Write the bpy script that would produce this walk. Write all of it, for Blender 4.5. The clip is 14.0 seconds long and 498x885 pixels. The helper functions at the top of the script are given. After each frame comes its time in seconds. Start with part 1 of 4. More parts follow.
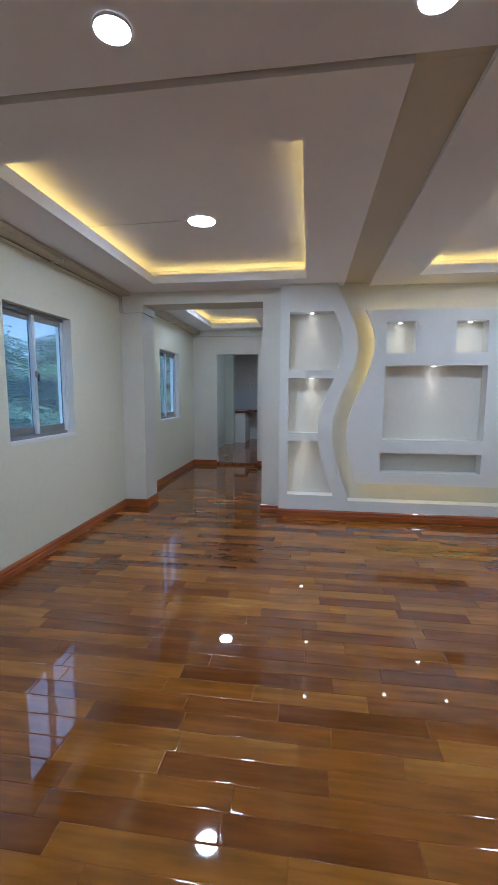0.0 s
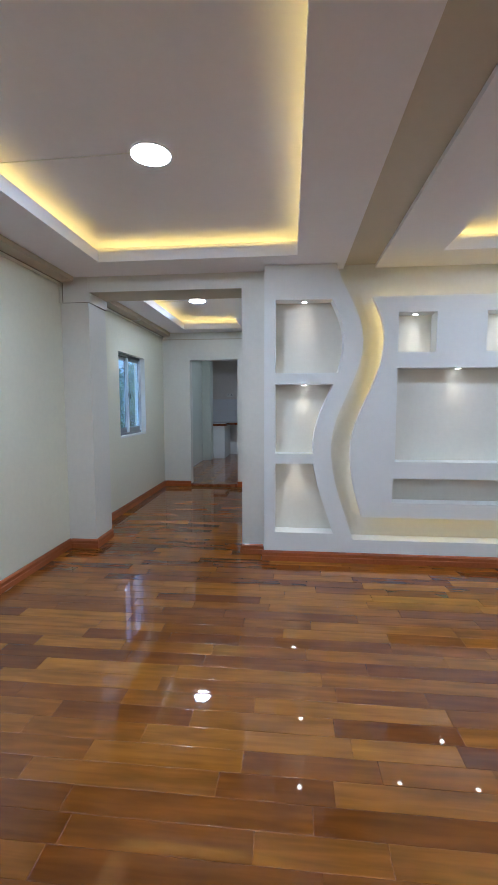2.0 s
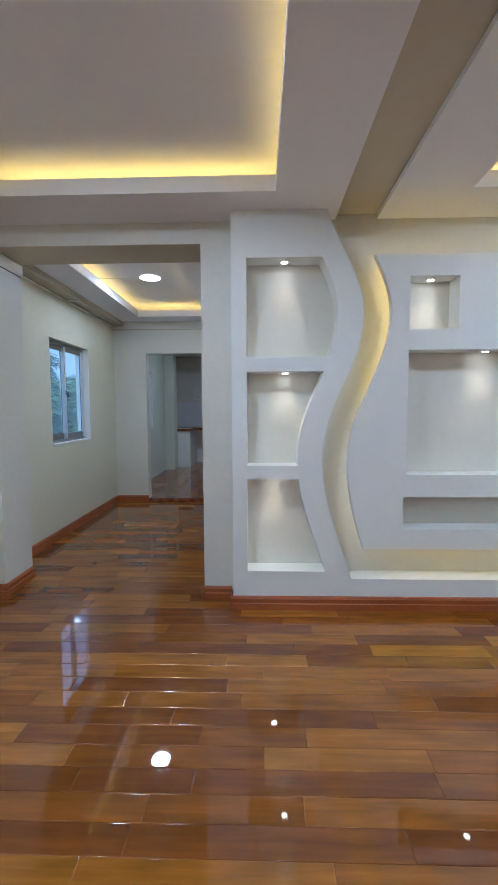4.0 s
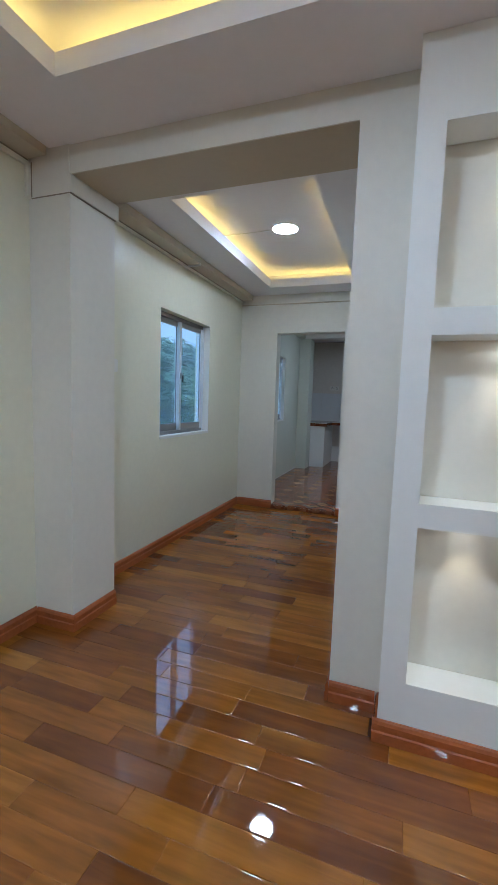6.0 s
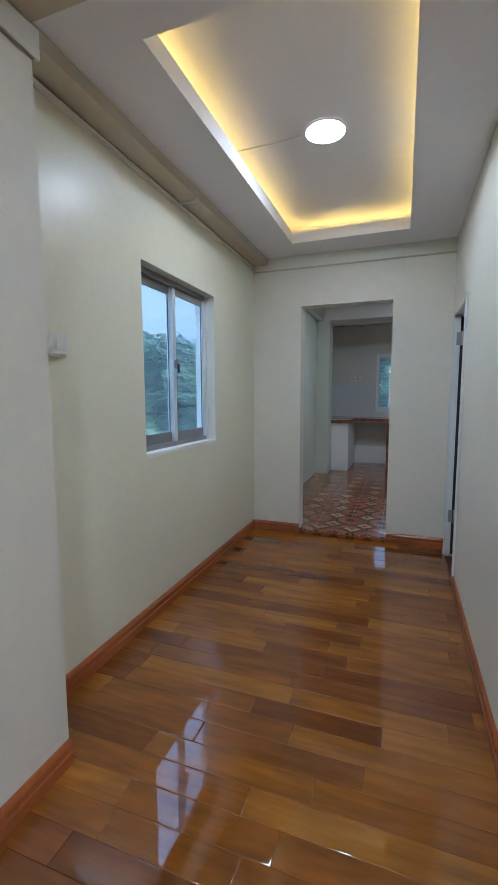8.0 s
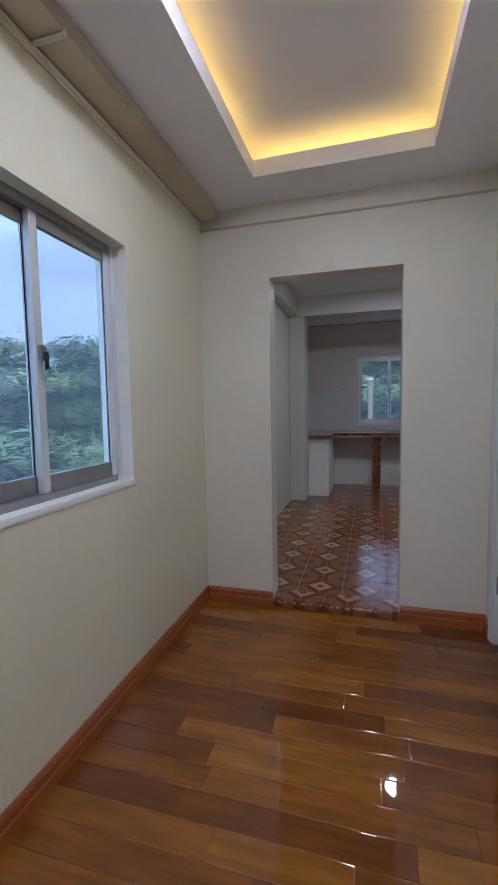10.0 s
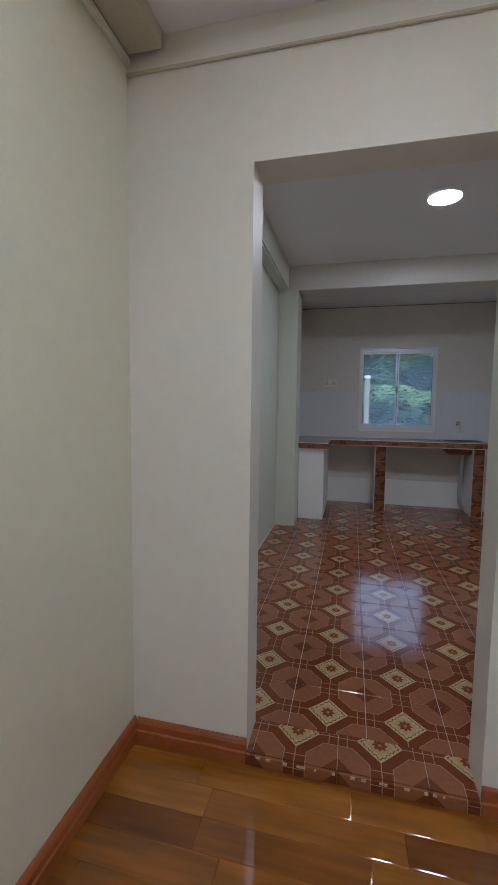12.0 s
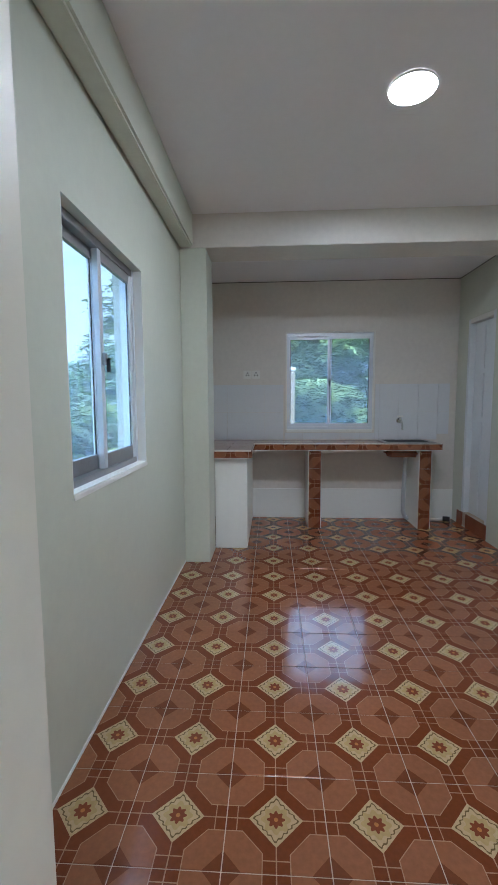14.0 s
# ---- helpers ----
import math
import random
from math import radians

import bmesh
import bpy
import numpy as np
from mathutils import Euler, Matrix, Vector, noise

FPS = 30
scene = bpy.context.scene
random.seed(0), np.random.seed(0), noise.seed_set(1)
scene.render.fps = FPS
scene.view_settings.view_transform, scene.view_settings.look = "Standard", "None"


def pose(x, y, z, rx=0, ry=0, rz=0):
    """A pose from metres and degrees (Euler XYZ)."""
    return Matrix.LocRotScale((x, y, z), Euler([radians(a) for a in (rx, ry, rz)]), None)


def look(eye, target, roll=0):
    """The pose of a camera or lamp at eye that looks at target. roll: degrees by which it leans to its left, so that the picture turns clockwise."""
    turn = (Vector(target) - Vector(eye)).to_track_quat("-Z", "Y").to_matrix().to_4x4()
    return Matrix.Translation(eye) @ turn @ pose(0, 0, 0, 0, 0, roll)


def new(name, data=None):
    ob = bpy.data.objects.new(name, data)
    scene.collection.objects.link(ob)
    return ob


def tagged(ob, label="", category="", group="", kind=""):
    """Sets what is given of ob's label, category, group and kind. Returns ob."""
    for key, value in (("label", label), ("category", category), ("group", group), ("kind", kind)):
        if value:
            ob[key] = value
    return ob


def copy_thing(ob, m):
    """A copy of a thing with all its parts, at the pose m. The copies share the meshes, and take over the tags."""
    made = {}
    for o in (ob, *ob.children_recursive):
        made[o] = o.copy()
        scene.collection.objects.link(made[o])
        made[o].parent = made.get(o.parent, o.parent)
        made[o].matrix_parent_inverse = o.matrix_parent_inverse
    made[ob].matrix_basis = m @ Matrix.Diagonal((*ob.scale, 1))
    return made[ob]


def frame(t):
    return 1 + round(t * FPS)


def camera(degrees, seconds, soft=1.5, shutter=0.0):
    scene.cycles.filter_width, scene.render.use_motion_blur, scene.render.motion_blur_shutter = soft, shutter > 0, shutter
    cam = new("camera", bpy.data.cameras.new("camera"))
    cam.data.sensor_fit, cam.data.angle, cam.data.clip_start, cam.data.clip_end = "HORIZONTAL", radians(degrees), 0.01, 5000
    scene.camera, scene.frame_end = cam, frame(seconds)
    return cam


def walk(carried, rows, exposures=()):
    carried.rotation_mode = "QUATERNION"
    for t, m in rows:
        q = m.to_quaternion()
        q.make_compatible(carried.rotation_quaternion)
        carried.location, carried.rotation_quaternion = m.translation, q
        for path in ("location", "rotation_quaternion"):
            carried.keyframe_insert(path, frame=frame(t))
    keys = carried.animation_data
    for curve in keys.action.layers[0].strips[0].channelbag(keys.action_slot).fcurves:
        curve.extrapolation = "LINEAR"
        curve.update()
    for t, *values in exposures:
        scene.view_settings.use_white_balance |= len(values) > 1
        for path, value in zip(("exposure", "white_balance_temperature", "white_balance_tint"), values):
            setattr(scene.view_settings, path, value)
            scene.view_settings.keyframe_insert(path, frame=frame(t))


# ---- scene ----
cam = camera(61.0, 14.0)
EXPOSURES = [(0, -0.5, 5200, 11), (1, -0.25, 5200, 12), (2, -0.25, 5200, 11), (5, -0.33, 5200, 9), (7, -0.16, 5350, 8), (7.5, -0.08, 5350, 8), (8, -0.18, 5550, 10), (10.5, -0.35, 5850, 20), (11.5, -0.04, 5900, 20), (12, -0.05, 5950, 17), (12.5, 0.28, 5700, 14), (13.5, 0.4, 5650, 12), (14, 0.66, 5800, 11)]
PATH = [
    (0, (0.116, 0.018, 1.385), (-0.164, 1.984, 1.151), 0.2),
    (0.5, (0.19, 0.283, 1.404), (-0.093, 2.255, 1.224), 2.2),
    (1, (0.108, 0.524, 1.357), (-0.185, 2.495, 1.186), 4.4),
    (1.5, (0.012, 0.792, 1.374), (-0.235, 2.769, 1.197), 1.1),
    (2, (0.016, 1.039, 1.377), (-0.179, 3.022, 1.195), -0.1),
    (2.5, (0.003, 1.24, 1.366), (-0.07, 3.23, 1.176), 0.1),
    (5, (-0.029, 2.525, 1.285), (-0.085, 4.521, 1.157), -0.3),
    (5.5, (-0.042, 2.781, 1.314), (-0.549, 4.708, 1.15), 1.7),
    (6, (-0.194, 3.056, 1.299), (-0.867, 4.929, 1.1), 1.9),
    (6.5, (-0.326, 3.294, 1.294), (-1.014, 5.16, 1.087), 1.4),
    (7, (-0.482, 3.539, 1.32), (-1.422, 5.294, 1.128), 1.9),
    (7.5, (-0.674, 3.808, 1.32), (-1.612, 5.563, 1.115), 1.3),
    (8, (-0.747, 4.102, 1.297), (-1.426, 5.971, 1.078), -0.2),
    (10.5, (-1.091, 5.617, 1.299), (-1.607, 7.543, 1.138), -0.9),
    (11, (-1.133, 5.915, 1.293), (-1.596, 7.854, 1.13), -0.6),
    (11.5, (-1.178, 6.213, 1.307), (-1.661, 8.147, 1.137), 0.4),
    (12, (-1.3, 6.524, 1.305), (-1.768, 8.46, 1.13), 0.7),
    (12.5, (-1.29, 6.842, 1.294), (-1.614, 8.807, 1.109), -0.2),
    (13, (-1.322, 7.136, 1.295), (-1.642, 9.1, 1.099), -0.2),
    (13.5, (-1.39, 7.426, 1.309), (-1.646, 9.4, 1.114), -0.4),
    (14, (-1.368, 7.627, 1.316), (-1.477, 9.615, 1.125), -0.3),
]
walk(cam, [(t, look(eye, target, roll)) for t, eye, target, roll in PATH], EXPOSURES)

# ---------------------------------------------------------------- world and light
SUN_EL, SUN_AZ = radians(55), radians(125)
world = bpy.data.worlds.new("world")
scene.world = world
world.use_nodes = True
wn, wl = world.node_tree.nodes, world.node_tree.links
sky = wn.new("ShaderNodeTexSky")
sky.sky_type, sky.sun_disc = "NISHITA", False
sky.sun_elevation, sky.sun_rotation = SUN_EL, SUN_AZ
sky.air_density, sky.dust_density, sky.ozone_density = 1.0, 0.6, 2.0
wn["Background"].inputs["Strength"].default_value = 0.15
cloud_at = wn.new("ShaderNodeTexCoord")
cloud = wn.new("ShaderNodeTexNoise")
cloud.inputs["Scale"].default_value, cloud.inputs["Detail"].default_value = 3.0, 6
stretch = wn.new("ShaderNodeMapping")
stretch.inputs["Scale"].default_value = (1, 1, 3.5)
wl.new(cloud_at.outputs["Generated"], stretch.inputs["Vector"])
wl.new(stretch.outputs[0], cloud.inputs["Vector"])
cover = wn.new("ShaderNodeMapRange")
cover.inputs["From Min"].default_value, cover.inputs["From Max"].default_value = 0.35, 0.65
cover.inputs["To Min"].default_value, cover.inputs["To Max"].default_value = 0.55, 0.97
wl.new(cloud.outputs["Fac"], cover.inputs["Value"])
veil = wn.new("ShaderNodeMix")
veil.data_type = "RGBA"
veil.inputs["B"].default_value = (4.5, 6.6, 9.4, 1)
wl.new(cover.outputs["Result"], veil.inputs["Factor"])
wl.new(sky.outputs[0], veil.inputs["A"])
# an overcast sky is brighter overhead than at the horizon
up = wn.new("ShaderNodeTexCoord")
up_z = wn.new("ShaderNodeSeparateXYZ")
wl.new(up.outputs["Generated"], up_z.inputs[0])
rise = wn.new("ShaderNodeMapRange")
rise.inputs["From Min"].default_value, rise.inputs["From Max"].default_value = 0.28, 0.78
rise.inputs["To Min"].default_value, rise.inputs["To Max"].default_value = 1.0, 4.6
wl.new(up_z.outputs["Z"], rise.inputs["Value"])
dome = wn.new("ShaderNodeVectorMath")
dome.operation = "SCALE"
wl.new(veil.outputs["Result"], dome.inputs[0])
wl.new(rise.outputs["Result"], dome.inputs["Scale"])
wl.new(dome.outputs["Vector"], wn["Background"].inputs["Color"])
sun = new("sun", bpy.data.lights.new("sun", "SUN"))
sun.data.energy, sun.data.angle, sun.data.color = 5.0, radians(20), (1, 0.96, 0.9)
sun.matrix_world = look((math.sin(SUN_AZ) * 20, math.cos(SUN_AZ) * 20, 28), (0, 0, 0))

LAMP_POWER = 170.0      # radiance of the round ceiling panels
LED_POWER = 12.0       # radiance of the warm strips in the coves
SPOT_POWER = 4.6       # watts of a niche spot

# ---------------------------------------------------------------- plan
XL = -2.09             # left wall of living room and passage
XR = 3.0               # right wall of the living room
XP = -0.386            # right wall of the passage
XKL, XKR = -2.06, 0.57
YB = -3.0              # wall behind the start
Y1 = 4.83              # wall with the wide opening
Y1B = 5.17
Y2, Y2B = 7.935, 8.085  # wall with the kitchen doorway
YP = 4.675             # face of the niche panels
YK = 12.22             # kitchen back wall
ZS = 2.525             # dropped ceiling
ZF = 2.565             # plain ceiling
ZT = 2.688             # ceiling inside the trays
ZKF = 0.046            # kitchen floor
ZKC = 2.70             # kitchen ceiling
WALL_T = 0.16


# ---------------------------------------------------------------- materials
def mat(name, col, rough=0.5, metal=0.0, var=0.06, scale=6.0, bump=0.0, bump_scale=80.0, coat=0.0, spec=0.5, stain=0.0):
    m = bpy.data.materials.new(name)
    m.use_nodes = True
    n, l = m.node_tree.nodes, m.node_tree.links
    b = n["Principled BSDF"]
    b.inputs["Roughness"].default_value = rough
    b.inputs["Metallic"].default_value = metal
    b.inputs["Coat Weight"].default_value = coat
    b.inputs["Coat Roughness"].default_value = 0.03
    b.inputs["Specular IOR Level"].default_value = spec
    tc = n.new("ShaderNodeTexCoord")
    big = n.new("ShaderNodeTexNoise")
    big.inputs["Scale"].default_value, big.inputs["Detail"].default_value = scale * 0.15, 4
    small = n.new("ShaderNodeTexNoise")
    small.inputs["Scale"].default_value, small.inputs["Detail"].default_value = scale * 4, 5
    l.new(tc.outputs["Object"], big.inputs["Vector"])
    l.new(tc.outputs["Object"], small.inputs["Vector"])
    mix = n.new("ShaderNodeMix")
    mix.inputs["Factor"].default_value = 0.35
    l.new(big.outputs["Fac"], mix.inputs["A"])
    l.new(small.outputs["Fac"], mix.inputs["B"])
    ramp = n.new("ShaderNodeValToRGB")
    e = ramp.color_ramp.elements
    e[0].position, e[1].position = 0.3, 0.7
    e[0].color = (*[c * (1 - var - stain) for c in col], 1)
    e[1].color = (*[min(1, c * (1 + var)) for c in col], 1)
    l.new(mix.outputs["Result"], ramp.inputs["Fac"])
    l.new(ramp.outputs["Color"], b.inputs["Base Color"])
    rr = n.new("ShaderNodeMapRange")
    rr.inputs["To Min"].default_value, rr.inputs["To Max"].default_value = max(0, rough - 0.06), min(1, rough + 0.06)
    l.new(small.outputs["Fac"], rr.inputs["Value"])
    l.new(rr.outputs["Result"], b.inputs["Roughness"])
    if bump:
        bn = n.new("ShaderNodeTexNoise")
        bn.inputs["Scale"].default_value, bn.inputs["Detail"].default_value = bump_scale, 4
        l.new(tc.outputs["Object"], bn.inputs["Vector"])
        bp = n.new("ShaderNodeBump")
        bp.inputs["Strength"].default_value, bp.inputs["Distance"].default_value = bump, 0.004
        l.new(bn.outputs["Fac"], bp.inputs["Height"])
        l.new(bp.outputs["Normal"], b.inputs["Normal"])
    return m


def glow(name, col, strength):
    m = bpy.data.materials.new(name)
    m.use_nodes = True
    b = m.node_tree.nodes["Principled BSDF"]
    b.inputs["Base Color"].default_value = (0.8, 0.8, 0.8, 1)
    b.inputs["Emission Color"].default_value = (*col, 1)
    b.inputs["Emission Strength"].default_value = strength
    return m


def glass_mat():
    m = bpy.data.materials.new("window_glass")
    m.use_nodes = True
    b = m.node_tree.nodes["Principled BSDF"]
    b.inputs["Base Color"].default_value = (0.98, 0.99, 1.0, 1)
    b.inputs["Transmission Weight"].default_value = 1.0
    b.inputs["Roughness"].default_value = 0.0
    b.inputs["IOR"].default_value = 1.45
    n, l = m.node_tree.nodes, m.node_tree.links
    # film of dusty panes, tinted blue to carry the haze outside too
    dust_haze = n.new("ShaderNodeBsdfTranslucent")
    dust_haze.inputs["Color"].default_value = (0.68, 0.86, 1.0, 1)
    ns = n.new("ShaderNodeTexNoise")
    ns.inputs["Scale"].default_value, ns.inputs["Detail"].default_value = 4, 5
    amount = n.new("ShaderNodeMapRange")
    amount.inputs["To Min"].default_value, amount.inputs["To Max"].default_value = 0.035, 0.10
    mix = n.new("ShaderNodeMixShader")
    l.new(ns.outputs["Fac"], amount.inputs["Value"])
    l.new(amount.outputs["Result"], mix.inputs["Fac"])
    l.new(b.outputs[0], mix.inputs[1])
    l.new(dust_haze.outputs[0], mix.inputs[2])
    l.new(mix.outputs[0], n["Material Output"].inputs["Surface"])
    return m


def wood_mat(name, source):
    """Varnished laminate boards; source: 'object' or 'island' for the board's own tone."""
    m = bpy.data.materials.new(name)
    m.use_nodes = True
    n, l = m.node_tree.nodes, m.node_tree.links
    b = n["Principled BSDF"]
    if source == "object":
        rnd = n.new("ShaderNodeObjectInfo").outputs["Random"]
    else:
        rnd = n.new("ShaderNodeNewGeometry").outputs["Random Per Island"]
    geo = n.new("ShaderNodeNewGeometry")
    shift = n.new("ShaderNodeVectorMath")
    shift.operation = "MULTIPLY_ADD"
    shift.inputs[1].default_value = (1, 1, 1)
    comb = n.new("ShaderNodeCombineXYZ")
    mul = n.new("ShaderNodeMath")
    mul.operation, mul.inputs[1].default_value = "MULTIPLY", 37.0
    l.new(rnd, mul.inputs[0])
    l.new(mul.outputs[0], comb.inputs["X"])
    l.new(mul.outputs[0], comb.inputs["Y"])
    l.new(geo.outputs["Position"], shift.inputs[0])
    l.new(comb.outputs[0], shift.inputs[2])
    mp = n.new("ShaderNodeMapping")
    mp.inputs["Scale"].default_value = (1.2, 16, 16)
    l.new(shift.outputs[0], mp.inputs["Vector"])
    grain = n.new("ShaderNodeTexNoise")
    grain.inputs["Scale"].default_value, grain.inputs["Detail"].default_value, grain.inputs["Distortion"].default_value = 2.2, 7, 0.6
    l.new(mp.outputs[0], grain.inputs["Vector"])
    tone = n.new("ShaderNodeValToRGB")
    e = tone.color_ramp.elements
    e[0].position, e[0].color = 0.0, (0.172, 0.049, 0.0065, 1)
    e[1].position, e[1].color = 1.0, (0.375, 0.143, 0.0152, 1)
    for p, c in ((0.2, (0.202, 0.060, 0.0073, 1)), (0.45, (0.252, 0.081, 0.0093, 1)), (0.75, (0.308, 0.108, 0.0122, 1))):
        x = tone.color_ramp.elements.new(p)
        x.color = c
    l.new(rnd, tone.inputs["Fac"])
    gr = n.new("ShaderNodeMapRange")
    gr.inputs["From Min"].default_value, gr.inputs["From Max"].default_value = 0.3, 0.7
    gr.inputs["To Min"].default_value, gr.inputs["To Max"].default_value = 0.80, 1.14
    l.new(grain.outputs["Fac"], gr.inputs["Value"])
    # soft cloudy figure, longer along the board
    cm = n.new("ShaderNodeMapping")
    cm.inputs["Scale"].default_value = (1.6, 6.5, 6.5)
    l.new(shift.outputs[0], cm.inputs["Vector"])
    cloudy = n.new("ShaderNodeTexNoise")
    cloudy.inputs["Scale"].default_value, cloudy.inputs["Detail"].default_value = 2.0, 3
    l.new(cm.outputs[0], cloudy.inputs["Vector"])
    cr = n.new("ShaderNodeMapRange")
    cr.inputs["From Min"].default_value, cr.inputs["From Max"].default_value = 0.3, 0.7
    cr.inputs["To Min"].default_value, cr.inputs["To Max"].default_value = 0.74, 1.2
    l.new(cloudy.outputs["Fac"], cr.inputs["Value"])
    both = n.new("ShaderNodeMath")
    both.operation = "MULTIPLY"
    l.new(gr.outputs["Result"], both.inputs[0])
    l.new(cr.outputs["Result"], both.inputs[1])
    mx = n.new("ShaderNodeMix")
    mx.data_type, mx.blend_type = "RGBA", "MULTIPLY"
    mx.inputs["Factor"].default_value = 1.0
    l.new(tone.outputs["Color"], mx.inputs["A"])
    l.new(both.outputs[0], mx.inputs["B"])
    l.new(mx.outputs["Result"], b.inputs["Base Color"])
    smear = n.new("ShaderNodeTexNoise")
    smear.inputs["Scale"].default_value, smear.inputs["Detail"].default_value = 2.5, 5
    l.new(geo.outputs["Position"], smear.inputs["Vector"])
    rr = n.new("ShaderNodeMapRange")
    rr.inputs["To Min"].default_value, rr.inputs["To Max"].default_value = 0.05, 0.16
    l.new(smear.outputs["Fac"], rr.inputs["Value"])
    l.new(rr.outputs["Result"], b.inputs["Roughness"])
    b.inputs["Specular IOR Level"].default_value = 0.0
    b.inputs["Coat Weight"].default_value = 1.0
    b.inputs["Coat IOR"].default_value = 1.68
    b.inputs["Coat Roughness"].default_value = 0.03
    wv = n.new("ShaderNodeTexNoise")
    wv.inputs["Scale"].default_value, wv.inputs["Detail"].default_value = 3.5, 2
    l.new(geo.outputs["Position"], wv.inputs["Vector"])
    bp = n.new("ShaderNodeBump")
    bp.inputs["Strength"].default_value, bp.inputs["Distance"].default_value = 0.006, 0.004
    l.new(wv.outputs["Fac"], bp.inputs["Height"])
    l.new(bp.outputs["Normal"], b.inputs["Normal"])
    l.new(bp.outputs["Normal"], b.inputs["Coat Normal"])
    return m


TILE = 0.302


def tile_mat(name, worn=0.0):
    """Printed ceramic tile: cream diamond with a flower, dark band, octagons round the corners."""
    m = bpy.data.materials.new(name)
    m.use_nodes = True
    n, l = m.node_tree.nodes, m.node_tree.links
    b = n["Principled BSDF"]

    def math_node(op, a, c=None, d=None):
        x = n.new("ShaderNodeMath")
        x.operation = op
        for i, v in enumerate((a, c, d)):
            if v is None:
                continue
            if isinstance(v, (int, float)):
                x.inputs[i].default_value = v
            else:
                l.new(v, x.inputs[i])
        return x.outputs[0]

    def layer(below, mask, col):
        x = n.new("ShaderNodeMix")
        x.data_type = "RGBA"
        l.new(mask, x.inputs["Factor"])
        if isinstance(below, tuple):
            x.inputs["A"].default_value = (*below, 1)
        else:
            l.new(below, x.inputs["A"])
        x.inputs["B"].default_value = (*col, 1)
        return x.outputs["Result"]

    tc = n.new("ShaderNodeTexCoord")
    sep = n.new("ShaderNodeSeparateXYZ")
    l.new(tc.outputs["Object"], sep.inputs[0])
    u = math_node("ABSOLUTE", math_node("DIVIDE", sep.outputs["X"], TILE))
    v = math_node("ABSOLUTE", math_node("DIVIDE", sep.outputs["Y"], TILE))
    s = math_node("ADD", u, v)
    a = math_node("SUBTRACT", 0.5, u)
    c = math_node("SUBTRACT", 0.5, v)
    hi = math_node("MAXIMUM", a, c)
    ab = math_node("ADD", a, c)
    octa = math_node("MULTIPLY", math_node("LESS_THAN", hi, 0.365), math_node("LESS_THAN", ab, 0.535))
    octb = math_node("MULTIPLY", math_node("LESS_THAN", hi, 0.375), math_node("LESS_THAN", ab, 0.547))
    rim = math_node("SUBTRACT", octb, octa)
    RED, PINK, DARK = (0.170, 0.040, 0.013), (0.275, 0.102, 0.046), (0.165, 0.046, 0.018)
    CREAM, OLIVE, LINE = (0.50, 0.35, 0.19), (0.16, 0.10, 0.04), (0.40, 0.22, 0.13)
    col = layer(RED, octa, PINK)
    col = layer(col, rim, LINE)
    col = layer(col, math_node("LESS_THAN", ab, 0.18), DARK)
    # fine lines from the diamond's points to the joint
    low = math_node("MINIMUM", u, v)
    thin = math_node("MULTIPLY", math_node("LESS_THAN", low, 0.006), math_node("GREATER_THAN", s, 0.27))
    col = layer(col, thin, LINE)
    split = math_node("MULTIPLY", math_node("LESS_THAN", math_node("ABSOLUTE", math_node("SUBTRACT", math_node("MAXIMUM", u, v), 0.39)), 0.005), math_node("LESS_THAN", low, 0.13))
    col = layer(col, split, LINE)
    col = layer(col, math_node("LESS_THAN", s, 0.272), CREAM)
    ang = math_node("ARCTAN2", sep.outputs["Y"], sep.outputs["X"])
    wav = math_node("MULTIPLY", math_node("SINE", math_node("MULTIPLY", ang, 16.0)), 0.012)
    band = math_node("ABSOLUTE", math_node("SUBTRACT", math_node("ADD", s, wav), 0.222))
    col = layer(col, math_node("LESS_THAN", band, 0.010), OLIVE)
    r = math_node("SQRT", math_node("ADD", math_node("MULTIPLY", u, u), math_node("MULTIPLY", v, v)))
    petal = math_node("ADD", 0.135, math_node("MULTIPLY", math_node("COSINE", math_node("MULTIPLY", ang, 8.0)), 0.018))
    col = layer(col, math_node("LESS_THAN", r, petal), (0.44, 0.30, 0.13))
    inner = math_node("ADD", 0.078, math_node("MULTIPLY", math_node("COSINE", math_node("MULTIPLY", ang, 8.0)), 0.014))
    col = layer(col, math_node("LESS_THAN", r, inner), (0.20, 0.05, 0.02))
    col = layer(col, math_node("LESS_THAN", r, 0.022), (0.45, 0.17, 0.05))
    ns = n.new("ShaderNodeTexNoise")
    ns.inputs["Scale"].default_value, ns.inputs["Detail"].default_value = 60, 6
    l.new(tc.outputs["Object"], ns.inputs["Vector"])
    geo = n.new("ShaderNodeNewGeometry")
    ns2 = n.new("ShaderNodeTexNoise")
    ns2.inputs["Scale"].default_value, ns2.inputs["Detail"].default_value = 1.7, 5
    l.new(geo.outputs["Position"], ns2.inputs["Vector"])
    sm = math_node("ADD", math_node("MULTIPLY", ns.outputs["Fac"], 0.5), math_node("MULTIPLY", ns2.outputs["Fac"], 0.6))
    gr = n.new("ShaderNodeMapRange")
    gr.inputs["From Min"].default_value, gr.inputs["From Max"].default_value = 0.3, 0.8
    gr.inputs["To Min"].default_value, gr.inputs["To Max"].default_value = 0.75, 1.2
    l.new(sm, gr.inputs["Value"])
    mx = n.new("ShaderNodeMix")
    mx.data_type, mx.blend_type = "RGBA", "MULTIPLY"
    mx.inputs["Factor"].default_value = 1.0
    l.new(col, mx.inputs["A"])
    l.new(gr.outputs["Result"], mx.inputs["B"])
    l.new(mx.outputs["Result"], b.inputs["Base Color"])
    rr = n.new("ShaderNodeMapRange")
